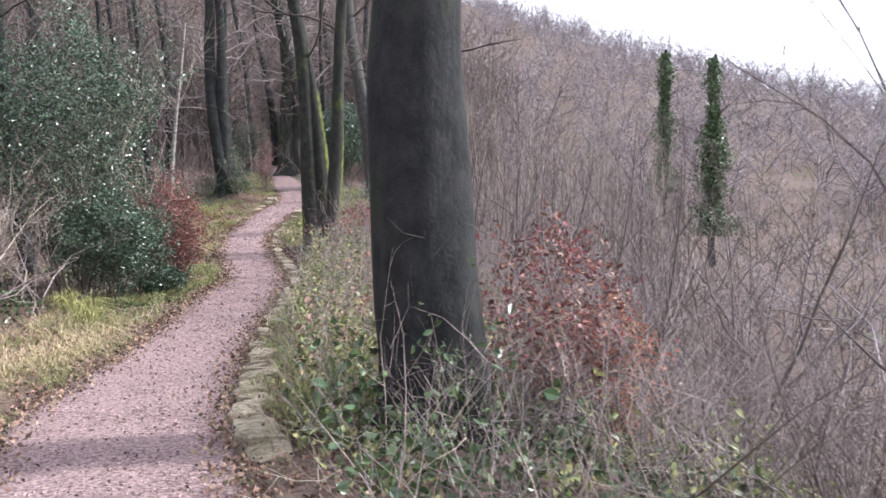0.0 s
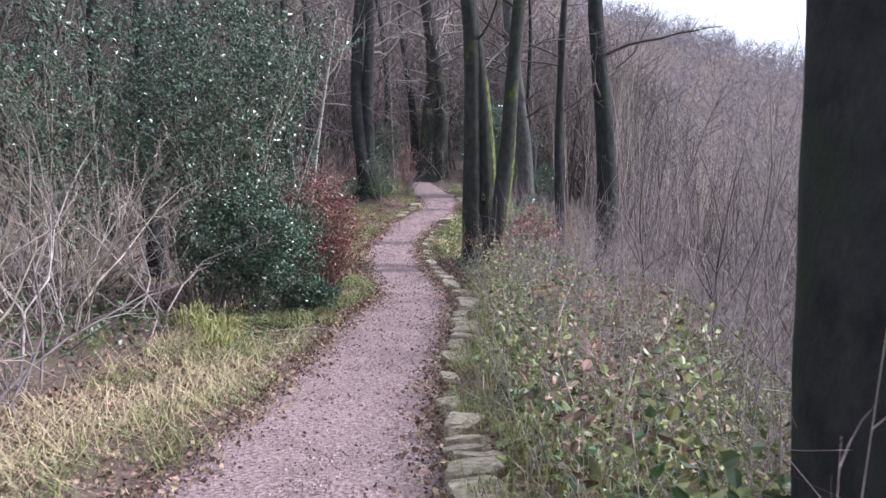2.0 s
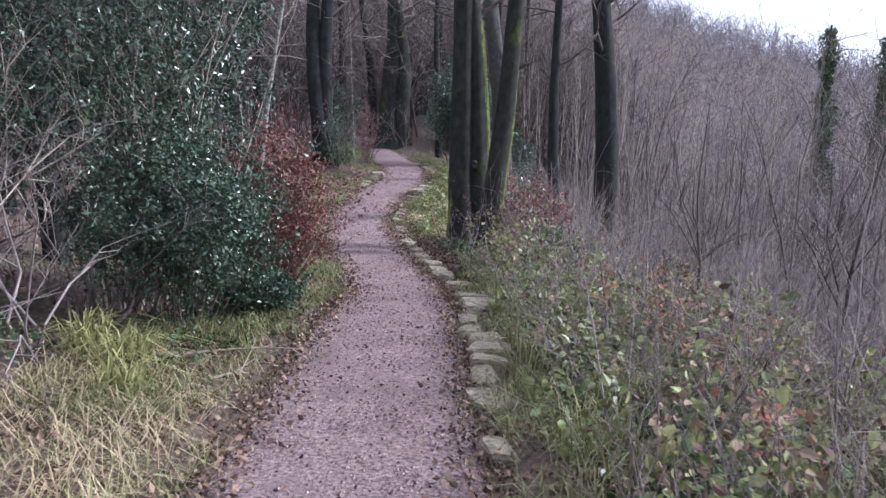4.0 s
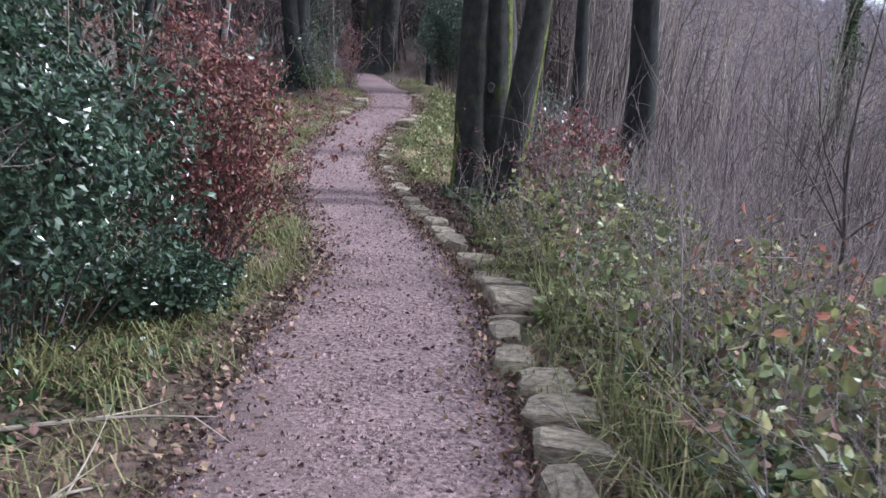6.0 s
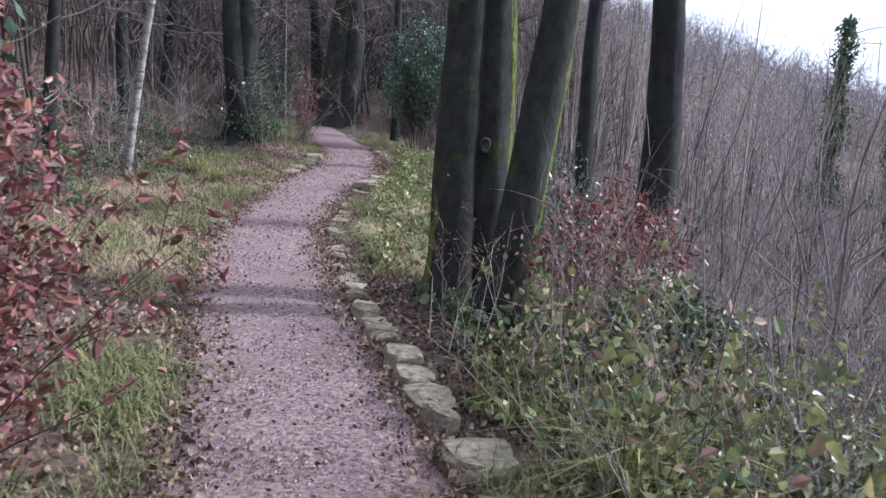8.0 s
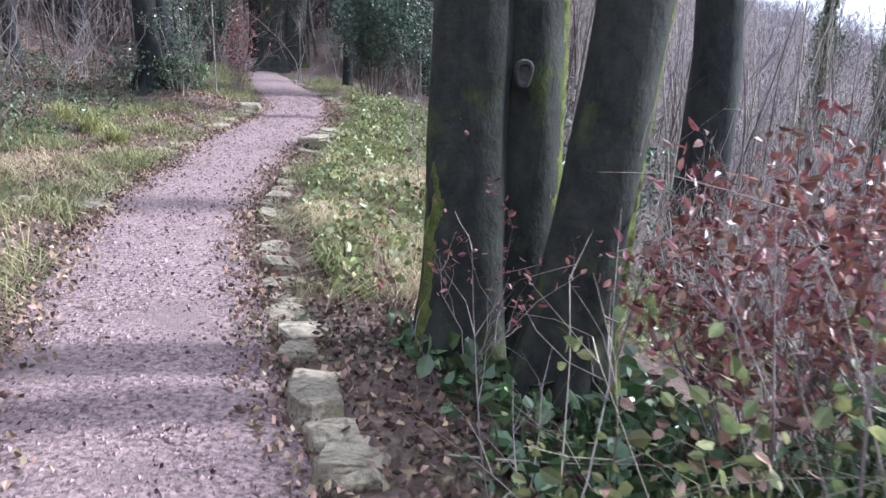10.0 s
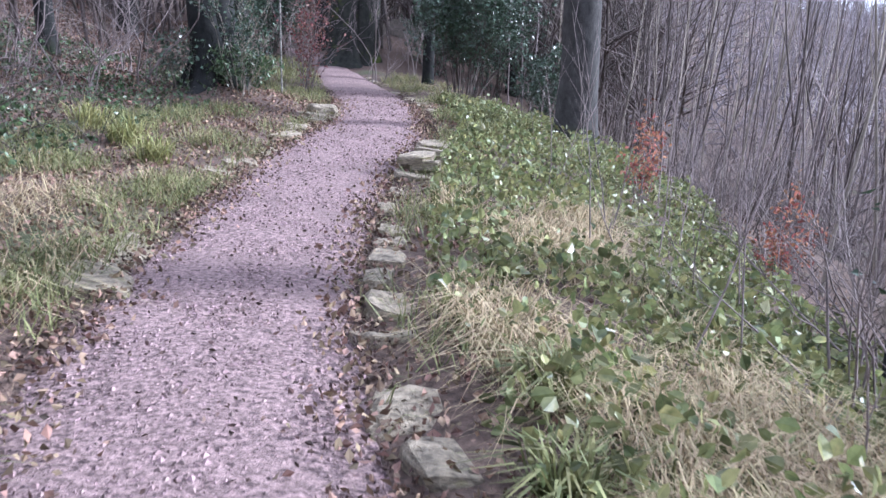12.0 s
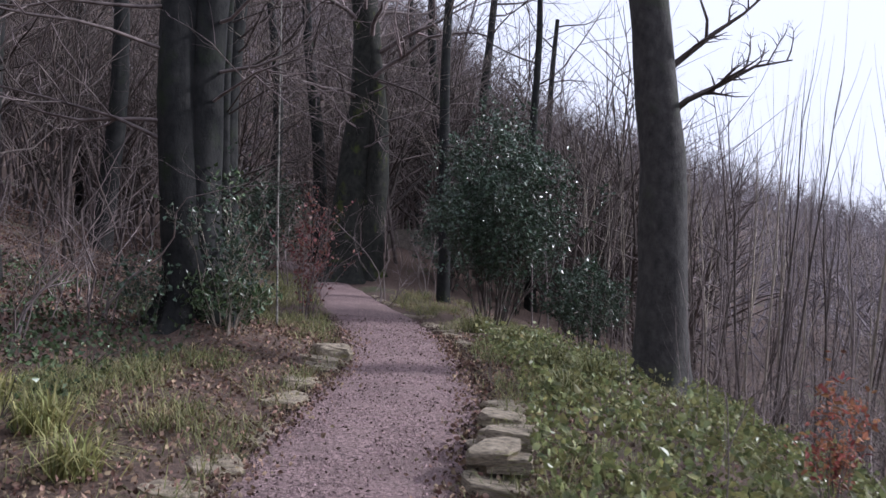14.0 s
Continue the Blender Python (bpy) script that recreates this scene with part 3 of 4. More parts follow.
bush("beech_bush", -7.45, 34.8, 0.4, 2.1, 20, 900, 0.065, M_RED, M_TWIG, "rusty beech sapling behind the twin trunks", "bush", 117, "red-leaved beeches", 0.1)
bush("beech_bush", -10.6, 24.3, 0.7, 2.0, 18, 700, 0.07, M_RED, M_TWIG, "sparse brown-leaved beech on the bank", "bush", 118, "red-leaved beeches", 0.2)
bush("ivy_bush", -7.6, 30.85, 0.62, 0.7, 14, 900, 0.07, M_IVY, M_PALETWIG, "ivy mound round the foot of the twin trunks", "bush", 119, "", 0.03, dense=0.3)

for k, (x, y, size, h) in enumerate([(0.25, 18.4, 1.1, 1.9), (1.7, 20.8, 1.3, 2.1), (1.3, 13.6, 1.0, 1.7), (-0.9, 22.0, 0.9, 1.9)]):
    # every other fan is pale, its sunlit look put into the colour
    bush("sallow_shrub", x, y, size, h, 42, 0, 0.05, M_RED, (M_TWIG, M_PALETWIG)[k % 2], "wide fan of arching bare sallow stems", "shrub", 280 + k, "sallows", stem_r=0.009, levels=1, wild=0.13, kids=4)
# this tangle and the bramble mound also darken the forked tree's foot
bush("bare_shrub", -1.75, 18.0, 0.6, 1.1, 26, 0, 0.05, M_RED, M_DARKTWIG, "low dark tangle at the forked tree's foot", "shrub", 290, "dark bare shrubs", stem_r=0.007, levels=1, wild=0.3)

bush("bramble_bush", -1.65, 17.55, 0.6, 0.75, 16, 2600, 0.06, M_IVY, M_DARKTWIG, "dense dark green bramble mound below the forked tree", "bramble", 291, "", 0.0, 0.006, 0.4)

# bare tangles left of the path
rng = np.random.default_rng(120)
for k in range(44):
    y = float(rng.uniform(4.5, 12.5)) if k < 26 else float(rng.uniform(15.5, 34))
    x = float(left_edge(y)) - float(rng.uniform(1.5, 4.2) if k < 26 else rng.uniform(2.6, 6))
    bush("bare_shrub", x, y, float(rng.uniform(0.7, 1.2)), float(rng.uniform(1.8, 3.6)), 6, 0, 0.05, M_RED, M_PALETWIG if k % 2 else M_TWIG, "bare winter shrub of pale tangled stems", "shrub", 121 + k, "bare shrubs", stem_r=0.014, levels=2, wild=0.32, kids=4)
# scrub right of the path, over the falling slope
for k in range(44):
    y = float(rng.uniform(4, 24))
    x = float(right_edge(y)) + float(rng.uniform(2.2, 9))
    bush("bare_shrub", x, y, float(rng.uniform(0.6, 1.1)), float(rng.uniform(1.5, 2.6)), 10, 0, 0.05, M_RED, M_TWIG, "bare purplish-brown scrub on the falling slope", "shrub", 160 + k, "slope scrub", stem_r=0.010, levels=2, wild=0.24, kids=4)
bush("beech_sprig", -3.18, 18.9, 0.36, 1.15, 5, 170, 0.036, M_RED, M_TWIG, "thin beech sprig with a few red leaves at the forked tree", "bush", 230, "red-leaved beeches", 0.45, 0.003, 0.95, 1, 0.25)
bush("bramble_sprig", 0.08, 5.08, 0.36, 1.3, 5, 90, 0.075, M_IVY, M_TWIG, "thin leafy bramble climbing before the beech trunk", "bush", 231, "", 0.25, 0.0028, 0.9, 1, 0.25)
for k, (x, y, s, h) in enumerate([(2.1, 4.0, 0.6, 1.7), (2.9, 4.8, 0.7, 2.0), (1.9, 5.6, 0.5, 1.6), (-0.2, 17.2, 0.6, 2.2), (-0.6, 19.6, 0.6, 2.4), (0.4, 15.0, 0.6, 2.0), (-6.6, 38.5, 0.9, 3.6), (-8.6, 39.5, 0.9, 3.6), (-5.6, 40.5, 0.9, 3.4), (-9.4, 29.6, 1.1, 3.2), (-10.6, 30.2, 1.2, 3.4), (-10.0, 32.5, 1.2, 3.6), (-9.2, 26.5, 0.8, 2.2)]):
    bush("bare_shrub", x, y, s, h, 7, 0, 0.05, M_RED, M_DARKTWIG if k < 3 else M_TWIG, "bare shrub of dark, bent winter stems", "shrub", 240 + k, "dark bare shrubs", stem_r=0.012, levels=2, wild=0.26)
for k, (x, y, s, h) in enumerate([(-5.3, 42.5, 1.0, 2.6), (-3.6, 43.0, 1.2, 3.2), (-10.2, 43.5, 1.1, 2.8), (-4.6, 46.5, 1.3, 3.6), (-2.2, 39.5, 1.0, 2.2)]):
    bush("holly_bush", x, y, s, h, 14, 4200, 0.09, M_HOLLY, M_DARKTWIG, "dark evergreen bush in the wood beyond the bend", "bush", 260 + k, "hollies", 0.02, 0.014, 0.3)
bush("ivy_bush", -8.5, 30.95, 0.6, 0.9, 12, 700, 0.07, M_HOLLY, M_PALETWIG, "loose evergreen growth at the twin trunks' foot", "bush", 270, "", 0.05, dense=0.5, levels=2)
bush("holly_bush", -7.55, 30.7, 0.5, 1.9, 10, 900, 0.065, M_HOLLY, M_PALETWIG, "open young holly before the twin trunks", "bush", 271, "hollies", 0.3, dense=0.8, levels=2)


# ---- sapling stand on the slope ----
def sapling(seed, height):
    rng = np.random.default_rng(seed)
    t = thing("sapling", 0, 0, 0, "thin upright bare sapling in a dense stand", "sapling", "sapling stand")
    segs, ends = [], []
    grow(rng, (0, 0, -0.15), (rng.normal(-0.04, 0.05), rng.normal(0, 0.05), 1), height, 0.027, 1, 6, segs, ends, 0.3, 0.5, 0.045, 0.35)
    # one shape in three is pale, for stems that glint in the sun
    tone = (M_TWIG, M_DARKTWIG, M_PALETWIG)[seed % 3]
    main = 8
    part("stem", tubes("stem", segs[:main], tone, 5), t)
    tagged(part("twig_growth", tubes("twig_growth", segs[main:], tone, 3), t), kind="stuff")
    return t


stand = [sapling(300 + k, 4.3 + 0.4 * k) for k in range(6)]
rng = np.random.default_rng(310)
for k in range(230):
    y = float(rng.uniform(27, 48))
    x = float(right_edge(y)) + float(rng.uniform(4.2, 6.4 + 0.26 * y))
    m = pose(x, y, float(lie(x, y)), rng.normal(0, 2), rng.normal(0, 2), rng.uniform(0, 360))
    if k < 6:
        stand[k].matrix_basis = m
    else:
        copy_thing(stand[k % 6], m)


def crooked(seed, height, tone):
    """A young tree with bent, forking boughs."""
    rng = np.random.default_rng(seed)
    t = thing("young_tree", 0, 0, 0, "young bare tree with crooked forking boughs on the slope", "young tree", "crooked young trees")
    segs, ends = [], []
    grow(rng, (0, 0, -0.15), (rng.normal(0.0, 0.16), rng.normal(0, 0.1), 1), height, 0.026, 0, 0, segs, ends, bend=0.11, cap=8)
    part("stem", tubes("stem", segs, tone, 6), t)
    for k in range(8):
        q = segs[rng.integers(1, len(segs))]
        a, rows = rng.uniform(0, 2 * math.pi), []
        grow(rng, q[:3], (math.cos(a) * 0.75, math.sin(a) * 0.75, 0.9), height * rng.uniform(0.25, 0.5), q[6] * 0.62, 2, 5, rows, ends, 0.7, 0.2, 0.16)
        part("bough", tubes("bough", rows, tone, 4), t)
    return t


young = [crooked(350 + k, 2.9 + 0.3 * k, (M_DARKTWIG, M_TWIG)[k % 2]) for k in range(6)]
rng = np.random.default_rng(360)
for k in range(96):
    y = float(rng.uniform(3.5, 30))
    x = float(right_edge(y)) + float(rng.uniform(2.8 if y < 19 else 5.0, 11.5))
    m = pose(x, y, float(lie(x, y)), rng.normal(0, 4), rng.normal(0, 4), rng.uniform(0, 360))
    if k < 6:
        young[k].matrix_basis = m
    else:
        copy_thing(young[k % 6], m)

for k, (x, y, turn, tilt) in enumerate([(-0.1, 15.3, 20, 5), (0.8, 15.0, 140, 8), (1.7, 17.2, 250, 4), (0.45, 12.6, 70, 7), (2.6, 15.6, 310, 6), (1.9, 11.0, 190, 9), (0.9, 18.9, 100, 3)]):
    copy_thing(young[(0, 2, 4)[k % 3]], pose(x, y, float(lie(x, y)), 0, tilt, 0) @ pose(0, 0, 0, 0, 0, turn))


def far_wood(name, places, height, radius, twigs, mat, label, seed, lean=0.05, flat=0.6):
    """Many bare trees too far or too thick to count."""
    rng = np.random.default_rng(seed)
    n = len(places)
    h = height * rng.uniform(0.6, 1.15, n)
    top = places + np.stack([rng.normal(-0.04, lean, n) * h, rng.normal(0, lean, n) * h, h], 1)
    rows = [np.concatenate([places - [[0, 0, 0.2]], top, np.full((n, 1), radius), np.full((n, 1), radius * 0.25)], 1)]
    for _ in range(twigs):
        f = rng.uniform(0.25, 0.95, (n, 1))
        p = places + (top - places) * f
        d = unit(np.stack([rng.normal(0, flat, n), rng.normal(0, flat, n), rng.uniform(0.4 - 0.6 * (flat > 0.7), 1.2, n)], 1))
        q = p + d * (h[:, None] * rng.uniform(0.15, 0.38, (n, 1)) * (1.15 - f))
        rows.append(np.concatenate([p, q, np.full((n, 1), radius * 0.4), np.full((n, 1), radius * 0.12)], 1))
    return tagged(new(name, tubes(name, np.concatenate(rows), mat, 3)), label, "woods", kind="stuff")


def clones(name, places, kinds, mat, label, seed, lo=0.7, hi=1.25, tilt=-0.04):
    """A wood or thicket: a few branched shapes, each set down many times, turned and scaled."""
    rng = np.random.default_rng(seed)
    n = len(places)
    which = rng.integers(0, len(kinds), n)
    out = []
    for k, kind in enumerate(kinds):
        s, p = np.asarray(kind), places[which == k]
        m = len(p)
        a, q = rng.uniform(0, 2 * math.pi, m), rng.uniform(lo, hi, m)
        c, d = np.cos(a) * q, np.sin(a) * q
        rows = np.empty((m, len(s), 8))
        for j in (0, 3):
            x, y, z = s[None, :, j], s[None, :, j + 1], s[None, :, j + 2] * q[:, None]
            rows[:, :, j] = c[:, None] * x - d[:, None] * y + p[:, 0, None] + tilt * z
            rows[:, :, j + 1] = d[:, None] * x + c[:, None] * y + p[:, 1, None]
            rows[:, :, j + 2] = z + p[:, 2, None]
        rows[:, :, 6:] = s[None, :, 6:] * q[:, None, None]
        out.append(rows.reshape(-1, 8))
    return tagged(new(name, tubes(name, np.concatenate(out), mat, 3)), label, "woods", kind="stuff")


def shapes(count, seed, height, radius, levels, kids, spread, rise, bend, stems=1, first=0.3, sway=0.08):
    out = []
    for k in range(count):
        r = np.random.default_rng(seed + k)
        segs = []
        for _ in range(stems):
            grow(r, (*r.normal(0, 0.1 * (stems > 1), 2), -0.1), (r.normal(0, sway), r.normal(0, sway), 1), height * r.uniform(0.75, 1.1), radius, levels, kids, segs, [], spread, rise, bend, first, 3)
        out.append(segs)
    return out


def scatter(rng, n, x0, x1, y0, y1):
    x, y = rng.uniform(x0, x1, n), rng.uniform(y0, y1, n)
    return np.stack([x, y, lie(x, y)], 1)


rng = np.random.default_rng(320)
p = scatter(rng, 5600, -50, 215, 56, 265)
p = p[np.abs(p[:, 0] - 0.22 * p[:, 1]) < 0.42 * p[:, 1] + 12]
clones("hillside_woods", p, shapes(9, 690, 8.5, 0.075, 1, 20, 1.1, 0.05, 0.32, 1, 0.1, 0.25), M_FARTWIG, "bare grey-purple woods covering the far hillside", 321, 0.6, 1.3, -0.02)
p = scatter(rng, 3600, 2, 60, 5, 64)
p = p[p[:, 0] > right_edge(p[:, 1]) + 5.5 + 0.05 * p[:, 1]][:1300]
clones("slope_thicket", p[::2], shapes(7, 700, 2.9, 0.022, 1, 11, 1.0, 0.1, 0.3, 2, 0.15, 0.4), M_FARTWIG, "thicket of bare brush on the lower slope", 322, 0.6, 1.5)
# every other clump coloured dark, as the shaded voids between paler stems
clones("dark_thicket", p[1::2], shapes(7, 705, 2.8, 0.026, 1, 12, 1.0, 0.1, 0.3, 2, 0.15, 0.45), M_DARKTWIG, "tangled brush on the slope, toned dark for the shaded gaps", 326, 0.6, 1.3)
p = scatter(rng, 2200, -38, -7, -4, 64)
p = p[p[:, 0] < left_edge(p[:, 1]) - 4.2][:1250]
# dark twigs carry the shade of the bank and the wood ahead
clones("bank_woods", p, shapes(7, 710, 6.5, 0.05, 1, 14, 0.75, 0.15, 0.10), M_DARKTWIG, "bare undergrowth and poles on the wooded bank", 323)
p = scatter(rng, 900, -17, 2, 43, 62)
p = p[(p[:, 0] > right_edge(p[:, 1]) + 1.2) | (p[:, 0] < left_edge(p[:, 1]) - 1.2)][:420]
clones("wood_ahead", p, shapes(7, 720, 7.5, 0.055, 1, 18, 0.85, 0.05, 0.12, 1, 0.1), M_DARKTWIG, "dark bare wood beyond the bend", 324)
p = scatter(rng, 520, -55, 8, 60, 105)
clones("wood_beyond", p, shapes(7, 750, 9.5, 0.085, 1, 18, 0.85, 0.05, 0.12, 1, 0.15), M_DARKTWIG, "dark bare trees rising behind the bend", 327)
p = scatter(rng, 500, -40, 40, -60, -14)
far_wood("woods_behind", p, 9, 0.10, 14, M_FARTWIG, "bare woods behind the start of the path", 325)


r = np.random.default_rng(330)
y = r.uniform(3, 36, 760)
x = right_edge(y) + np.where(y < 19, 1.5, 3.3) + 6.5 * r.uniform(0, 1, 760) ** 0.9
p = np.stack([x, y, lie(x, y)], 1)
# half the low brush toned dark, in place of shade near the ground
clones("dark_brush", p[::2], shapes(8, 736, 1.4, 0.008, 1, 7, 1.0, 0.05, 0.32, 3, 0.15, 0.6), M_DARKTWIG, "low tangle of bramble and brush, toned dark as if shaded", 333, 0.6, 1.5)
clones("slope_brush", p[1::2], shapes(8, 730, 1.5, 0.007, 1, 6, 0.9, 0.1, 0.28, 3, 0.2, 0.5), M_TWIG, "low tangled brown brush over the falling slope", 331, 0.6, 1.5)
y = r.uniform(3, 46, 440)
x = left_edge(y) - 1.5 - 6 * r.uniform(0, 1, 440)
clones("bank_brush", np.stack([x, y, lie(x, y)], 1), shapes(8, 740, 0.9, 0.006, 1, 5, 0.9, 0.1, 0.3, 3, 0.2, 0.5), M_DARKTWIG, "low tangled bramble stems under the shrubs", 332, 0.6, 1.4)


# ---- ground cover ----
def cover(name, mesh, label, category):
    return tagged(new(name, mesh), label, category, kind="stuff")


rng = np.random.default_rng(400)


def clumped(n, u0, u1, y0, y1, seed, freq=1.1, cut=0.0):
    """Places beside the path gathered in patches."""
    r = np.random.default_rng(seed)
    p = spots(r, int(n * 2.2), u0, u1, y0, y1)
    keep = wobble(p[:, 0] * freq + seed, p[:, 1] * freq) + r.normal(0, 0.18, len(p)) > cut
    return p[keep][:n]


def raise_by(p, r, top, power=1.0):
    q = p.copy()
    q[:, 2] += top * r.uniform(0.02, 1, len(p)) ** power * np.maximum(0.65 + 0.45 * wobble(p[:, 0] * 1.7, p[:, 1] * 1.7) + 0.4 * wobble(p[:, 0] * 4.6, p[:, 1] * 4.6), 0.08)
    return q


# brambles right of the path
p = np.concatenate([raise_by(clumped(21000, 0.5, 4.4, 5.9, 18, 401, 1.2, -0.5), rng, 0.95, 0.7), raise_by(clumped(1500, 2.0, 4.0, 3.0, 6.0, 450, 1.2, -0.3), rng, 0.7, 0.7), raise_by(clumped(700, 0.4, 2.0, 3.4, 6.0, 451, 1.4, 0.1), rng, 0.3), raise_by(clumped(2500, 0.35, 1.2, 5, 16, 402, 1.5, 0.0), rng, 0.35)])
cover("bramble_leaves", leaves("bramble_leaves", p, rng.choice([0.036, 0.048, 0.07], len(p)), M_BRAMBLE, rng, 0.8, 0.75, True), "low bramble with green and yellowing leaves", "bramble")
p = raise_by(clumped(5600, 0.5, 4.2, 6.2, 18, 440, 1.6, -0.2), rng, 0.95, 0.6)
cover("dead_bramble_leaves", leaves("dead_bramble_leaves", p, 0.06, M_FALLEN, rng, 0.6, 0.7, True), "dead orange-brown leaves among the bramble", "bramble")
p = raise_by(clumped(9000, 0.5, 4.2, 4, 18.5, 452, 1.3, -0.4), rng, 0.45)
cover("bramble_underleaves", leaves("bramble_underleaves", p, 0.075, M_IVY, rng, 0.8, 0.75, True), "dark green ivy and bramble leaves low in the thicket", "bramble")
for k, (u, y, h) in enumerate([(1.35, 13.6, 0.85), (1.75, 13.2, 0.9), (1.5, 12.3, 0.8), (2.4, 15.0, 0.95), (1.9, 11.6, 0.85), (2.9, 13.0, 0.9), (1.2, 9.5, 0.75)]):
    bush("bramble_spray", float(right_edge(y)) + u, y, 0.3, h, 5, 80, 0.065, M_ORANGE, M_TWIG, "bramble spray with orange and pink winter leaves", "bramble", 460 + k, "orange bramble sprays", 0.45, 0.004, 0.85, 1, 0.2)
segs, ends = [], []
for q in clumped(1300, 0.5, 4.4, 2.5, 18, 403, 1.2, -0.45):
    grow(rng, q, (rng.normal(0, 0.45), rng.normal(0, 0.45), 1), rng.uniform(0.5, 1.25), 0.005, 1, 4, segs, ends, 0.7, 0.0, 0.14)
cover("bramble_stems", tubes("bramble_stems", segs, M_TWIG, 3), "arching brown bramble stems", "bramble")
# dead canes, paler than the other stems to read as lit
segs = []
for q in clumped(420, 0.5, 4.2, 3, 18, 406, 1.2, -0.45):
    grow(rng, q, (rng.normal(0, 0.7), rng.normal(0, 0.7), 0.9), rng.uniform(0.6, 1.5), 0.0045, 1, 3, segs, ends, 0.7, -0.2, 0.2)
cover("dead_canes", tubes("dead_canes", segs, M_PALETWIG, 3), "dead canes arching through the bramble, coloured pale as if sunlit", "bramble")
p = clumped(6500, 0.35, 3.6, 5.5, 18, 407, 1.8, 0.1)
cover("thicket_grass", blades("thicket_grass", p, 0.5, M_GRASS, rng, 0.8, 0.004), "long thin grass growing up through the bramble", "grass")
segs = []
for q in np.concatenate([clumped(150, 0.7, 4.2, 6.3, 18, 404, 1.0, -0.4), clumped(50, 1.3, 4.0, 18, 32, 405, 1.0, -0.4)]):
    grow(rng, q, (rng.normal(0, 0.18), rng.normal(0, 0.18), 1), rng.uniform(0.9, 1.9), 0.006, 1, 5, segs, ends, 0.5, 0.3, 0.07)
cover("dry_stalks", tubes("dry_stalks", segs, M_TWIG, 4), "tall dry weed stalks above the bramble", "weeds")
# ivy carpet right of the path further on
p = np.concatenate([raise_by(clumped(19000, 0.4, 3.8, 20.2, 34, 406, 1.3, -0.35), rng, 0.36), raise_by(clumped(1300, 0.3, 1.2, 14, 17, 407, 1.5, -0.1), rng, 0.2)])
cover("ivy_carpet", leaves("ivy_carpet", p, rng.choice([0.045, 0.06, 0.08], len(p)), M_BRAMBLE, rng, 1.4, 0.8, True), "carpet of ivy and bramble leaves on the verge", "ivy")
p = raise_by(clumped(1500, 0.6, 2.0, 17.2, 19.8, 408, 1.0, -0.6), rng, 0.2)
cover("ivy_foot", leaves("ivy_foot", p, 0.10, M_IVY, rng, 1.2, 0.85, True), "large dark ivy leaves round the forked tree's foot", "ivy")
p = raise_by(clumped(420, 0.4, 1.7, 3.6, 6.6, 409, 1.0, -0.6), rng, 0.9)
cover("ivy_at_beech", leaves("ivy_at_beech", p, 0.08, M_IVY, rng, 0.8, 0.8, True), "trailing ivy and bramble at the beech's foot", "ivy")

p = np.concatenate([raise_by(clumped(3500, -5.0, -1.6, 3, 13, 420, 1.1, -0.1), rng, 0.45), raise_by(clumped(10500, -6.0, -1.5, 22, 35, 421, 1.1, -0.15), rng, 0.22), raise_by(clumped(1300, -1.4, -0.15, 11, 15, 422, 1.6, 0.0), rng, 0.1)])
cover("bank_ivy", leaves("bank_ivy", p, 0.06, M_IVY, rng, 1.0, 0.75), "dark ivy and bramble leaves under the shrubs", "ivy")
# grass
g1 = clumped(4200, -2.2, -0.3, 3, 12.5, 411, 1.4, 0.4)
g2 = np.concatenate([clumped(9500, -2.2, -0.1, 19.5, 30, 412, 1.7, 0.12), clumped(1300, -0.75, -0.1, 14.8, 17.5, 446, 1.5, 0.0)])
g3 = clumped(9500, 0.15, 2.4, 20.2, 40, 413, 1.6, 0.0)
g4 = clumped(2500, 0.1, 0.7, 5, 16, 414, 2.0, 0.0)
g7 = clumped(2600, -1.5, -0.2, 10.2, 14.6, 447, 1.6, 0.1)
g6 = clumped(3200, -0.55, 0.02, 3, 34, 445, 2.4, 0.2)
g5 = clumped(5000, -2.0, -0.05, 33, 42, 415, 1.4, -0.2)
cover("grass", blades("grass", np.concatenate([g1, g2, g3, g4, g5, g6, g7]), 0.19, M_GRASS, rng, 1.3, 0.0038), "rough yellow-green winter grass along the verges", "grass")
s1 = clumped(1900, -1.6, -0.25, 6, 11.5, 416, 0.9, 0.1)
s2 = clumped(7500, 0.5, 1.9, 20.3, 26, 417, 1.1, 0.0)
s3 = clumped(2600, -1.9, -0.2, 19, 25.5, 418, 1.3, 0.05)
cover("dry_grass", blades("dry_grass", np.concatenate([s1, s2, s3]), 0.24, M_STRAW, rng, 1.9, 0.003), "pale flattened dead grass", "grass")


def tuft(x, y, n, height, seed, mat=M_TUFT):
    r = np.random.default_rng(seed)
    p = np.zeros((n, 3))
    p[:, :2] = r.normal(0, height * 0.22, (n, 2))
    t = thing("grass_tuft", x, y, float(lie(x, y)), "arching tuft of bright yellow-green grass", "grass tuft", "grass tufts")
    part("foliage", blades("foliage", p, height, mat, r, 0.9, 0.007), t)


for k, (u, y, h) in enumerate([(-1.05, 11.3, 0.42), (-1.45, 11.6, 0.4), (-0.85, 10.7, 0.3), (0.75, 15.6, 0.4), (0.95, 16.0, 0.35), (0.9, 31.0, 0.4), (1.25, 30.3, 0.42), (0.8, 29.5, 0.35), (1.6, 31.3, 0.35), (0.5, 20.9, 0.25), (0.7, 21.7, 0.25), (-1.4, 27.2, 0.35), (-0.8, 26.4, 0.32), (-2.0, 27.6, 0.35), (0.9, 33.2, 0.35), (0.7, 34.6, 0.35)]):
    x = float(right_edge(y) if u > 0 else left_edge(y)) + u
    tuft(x, y, 170, h, 430 + k, M_TUFT if y < 17 or u < 0 else M_GRASS)

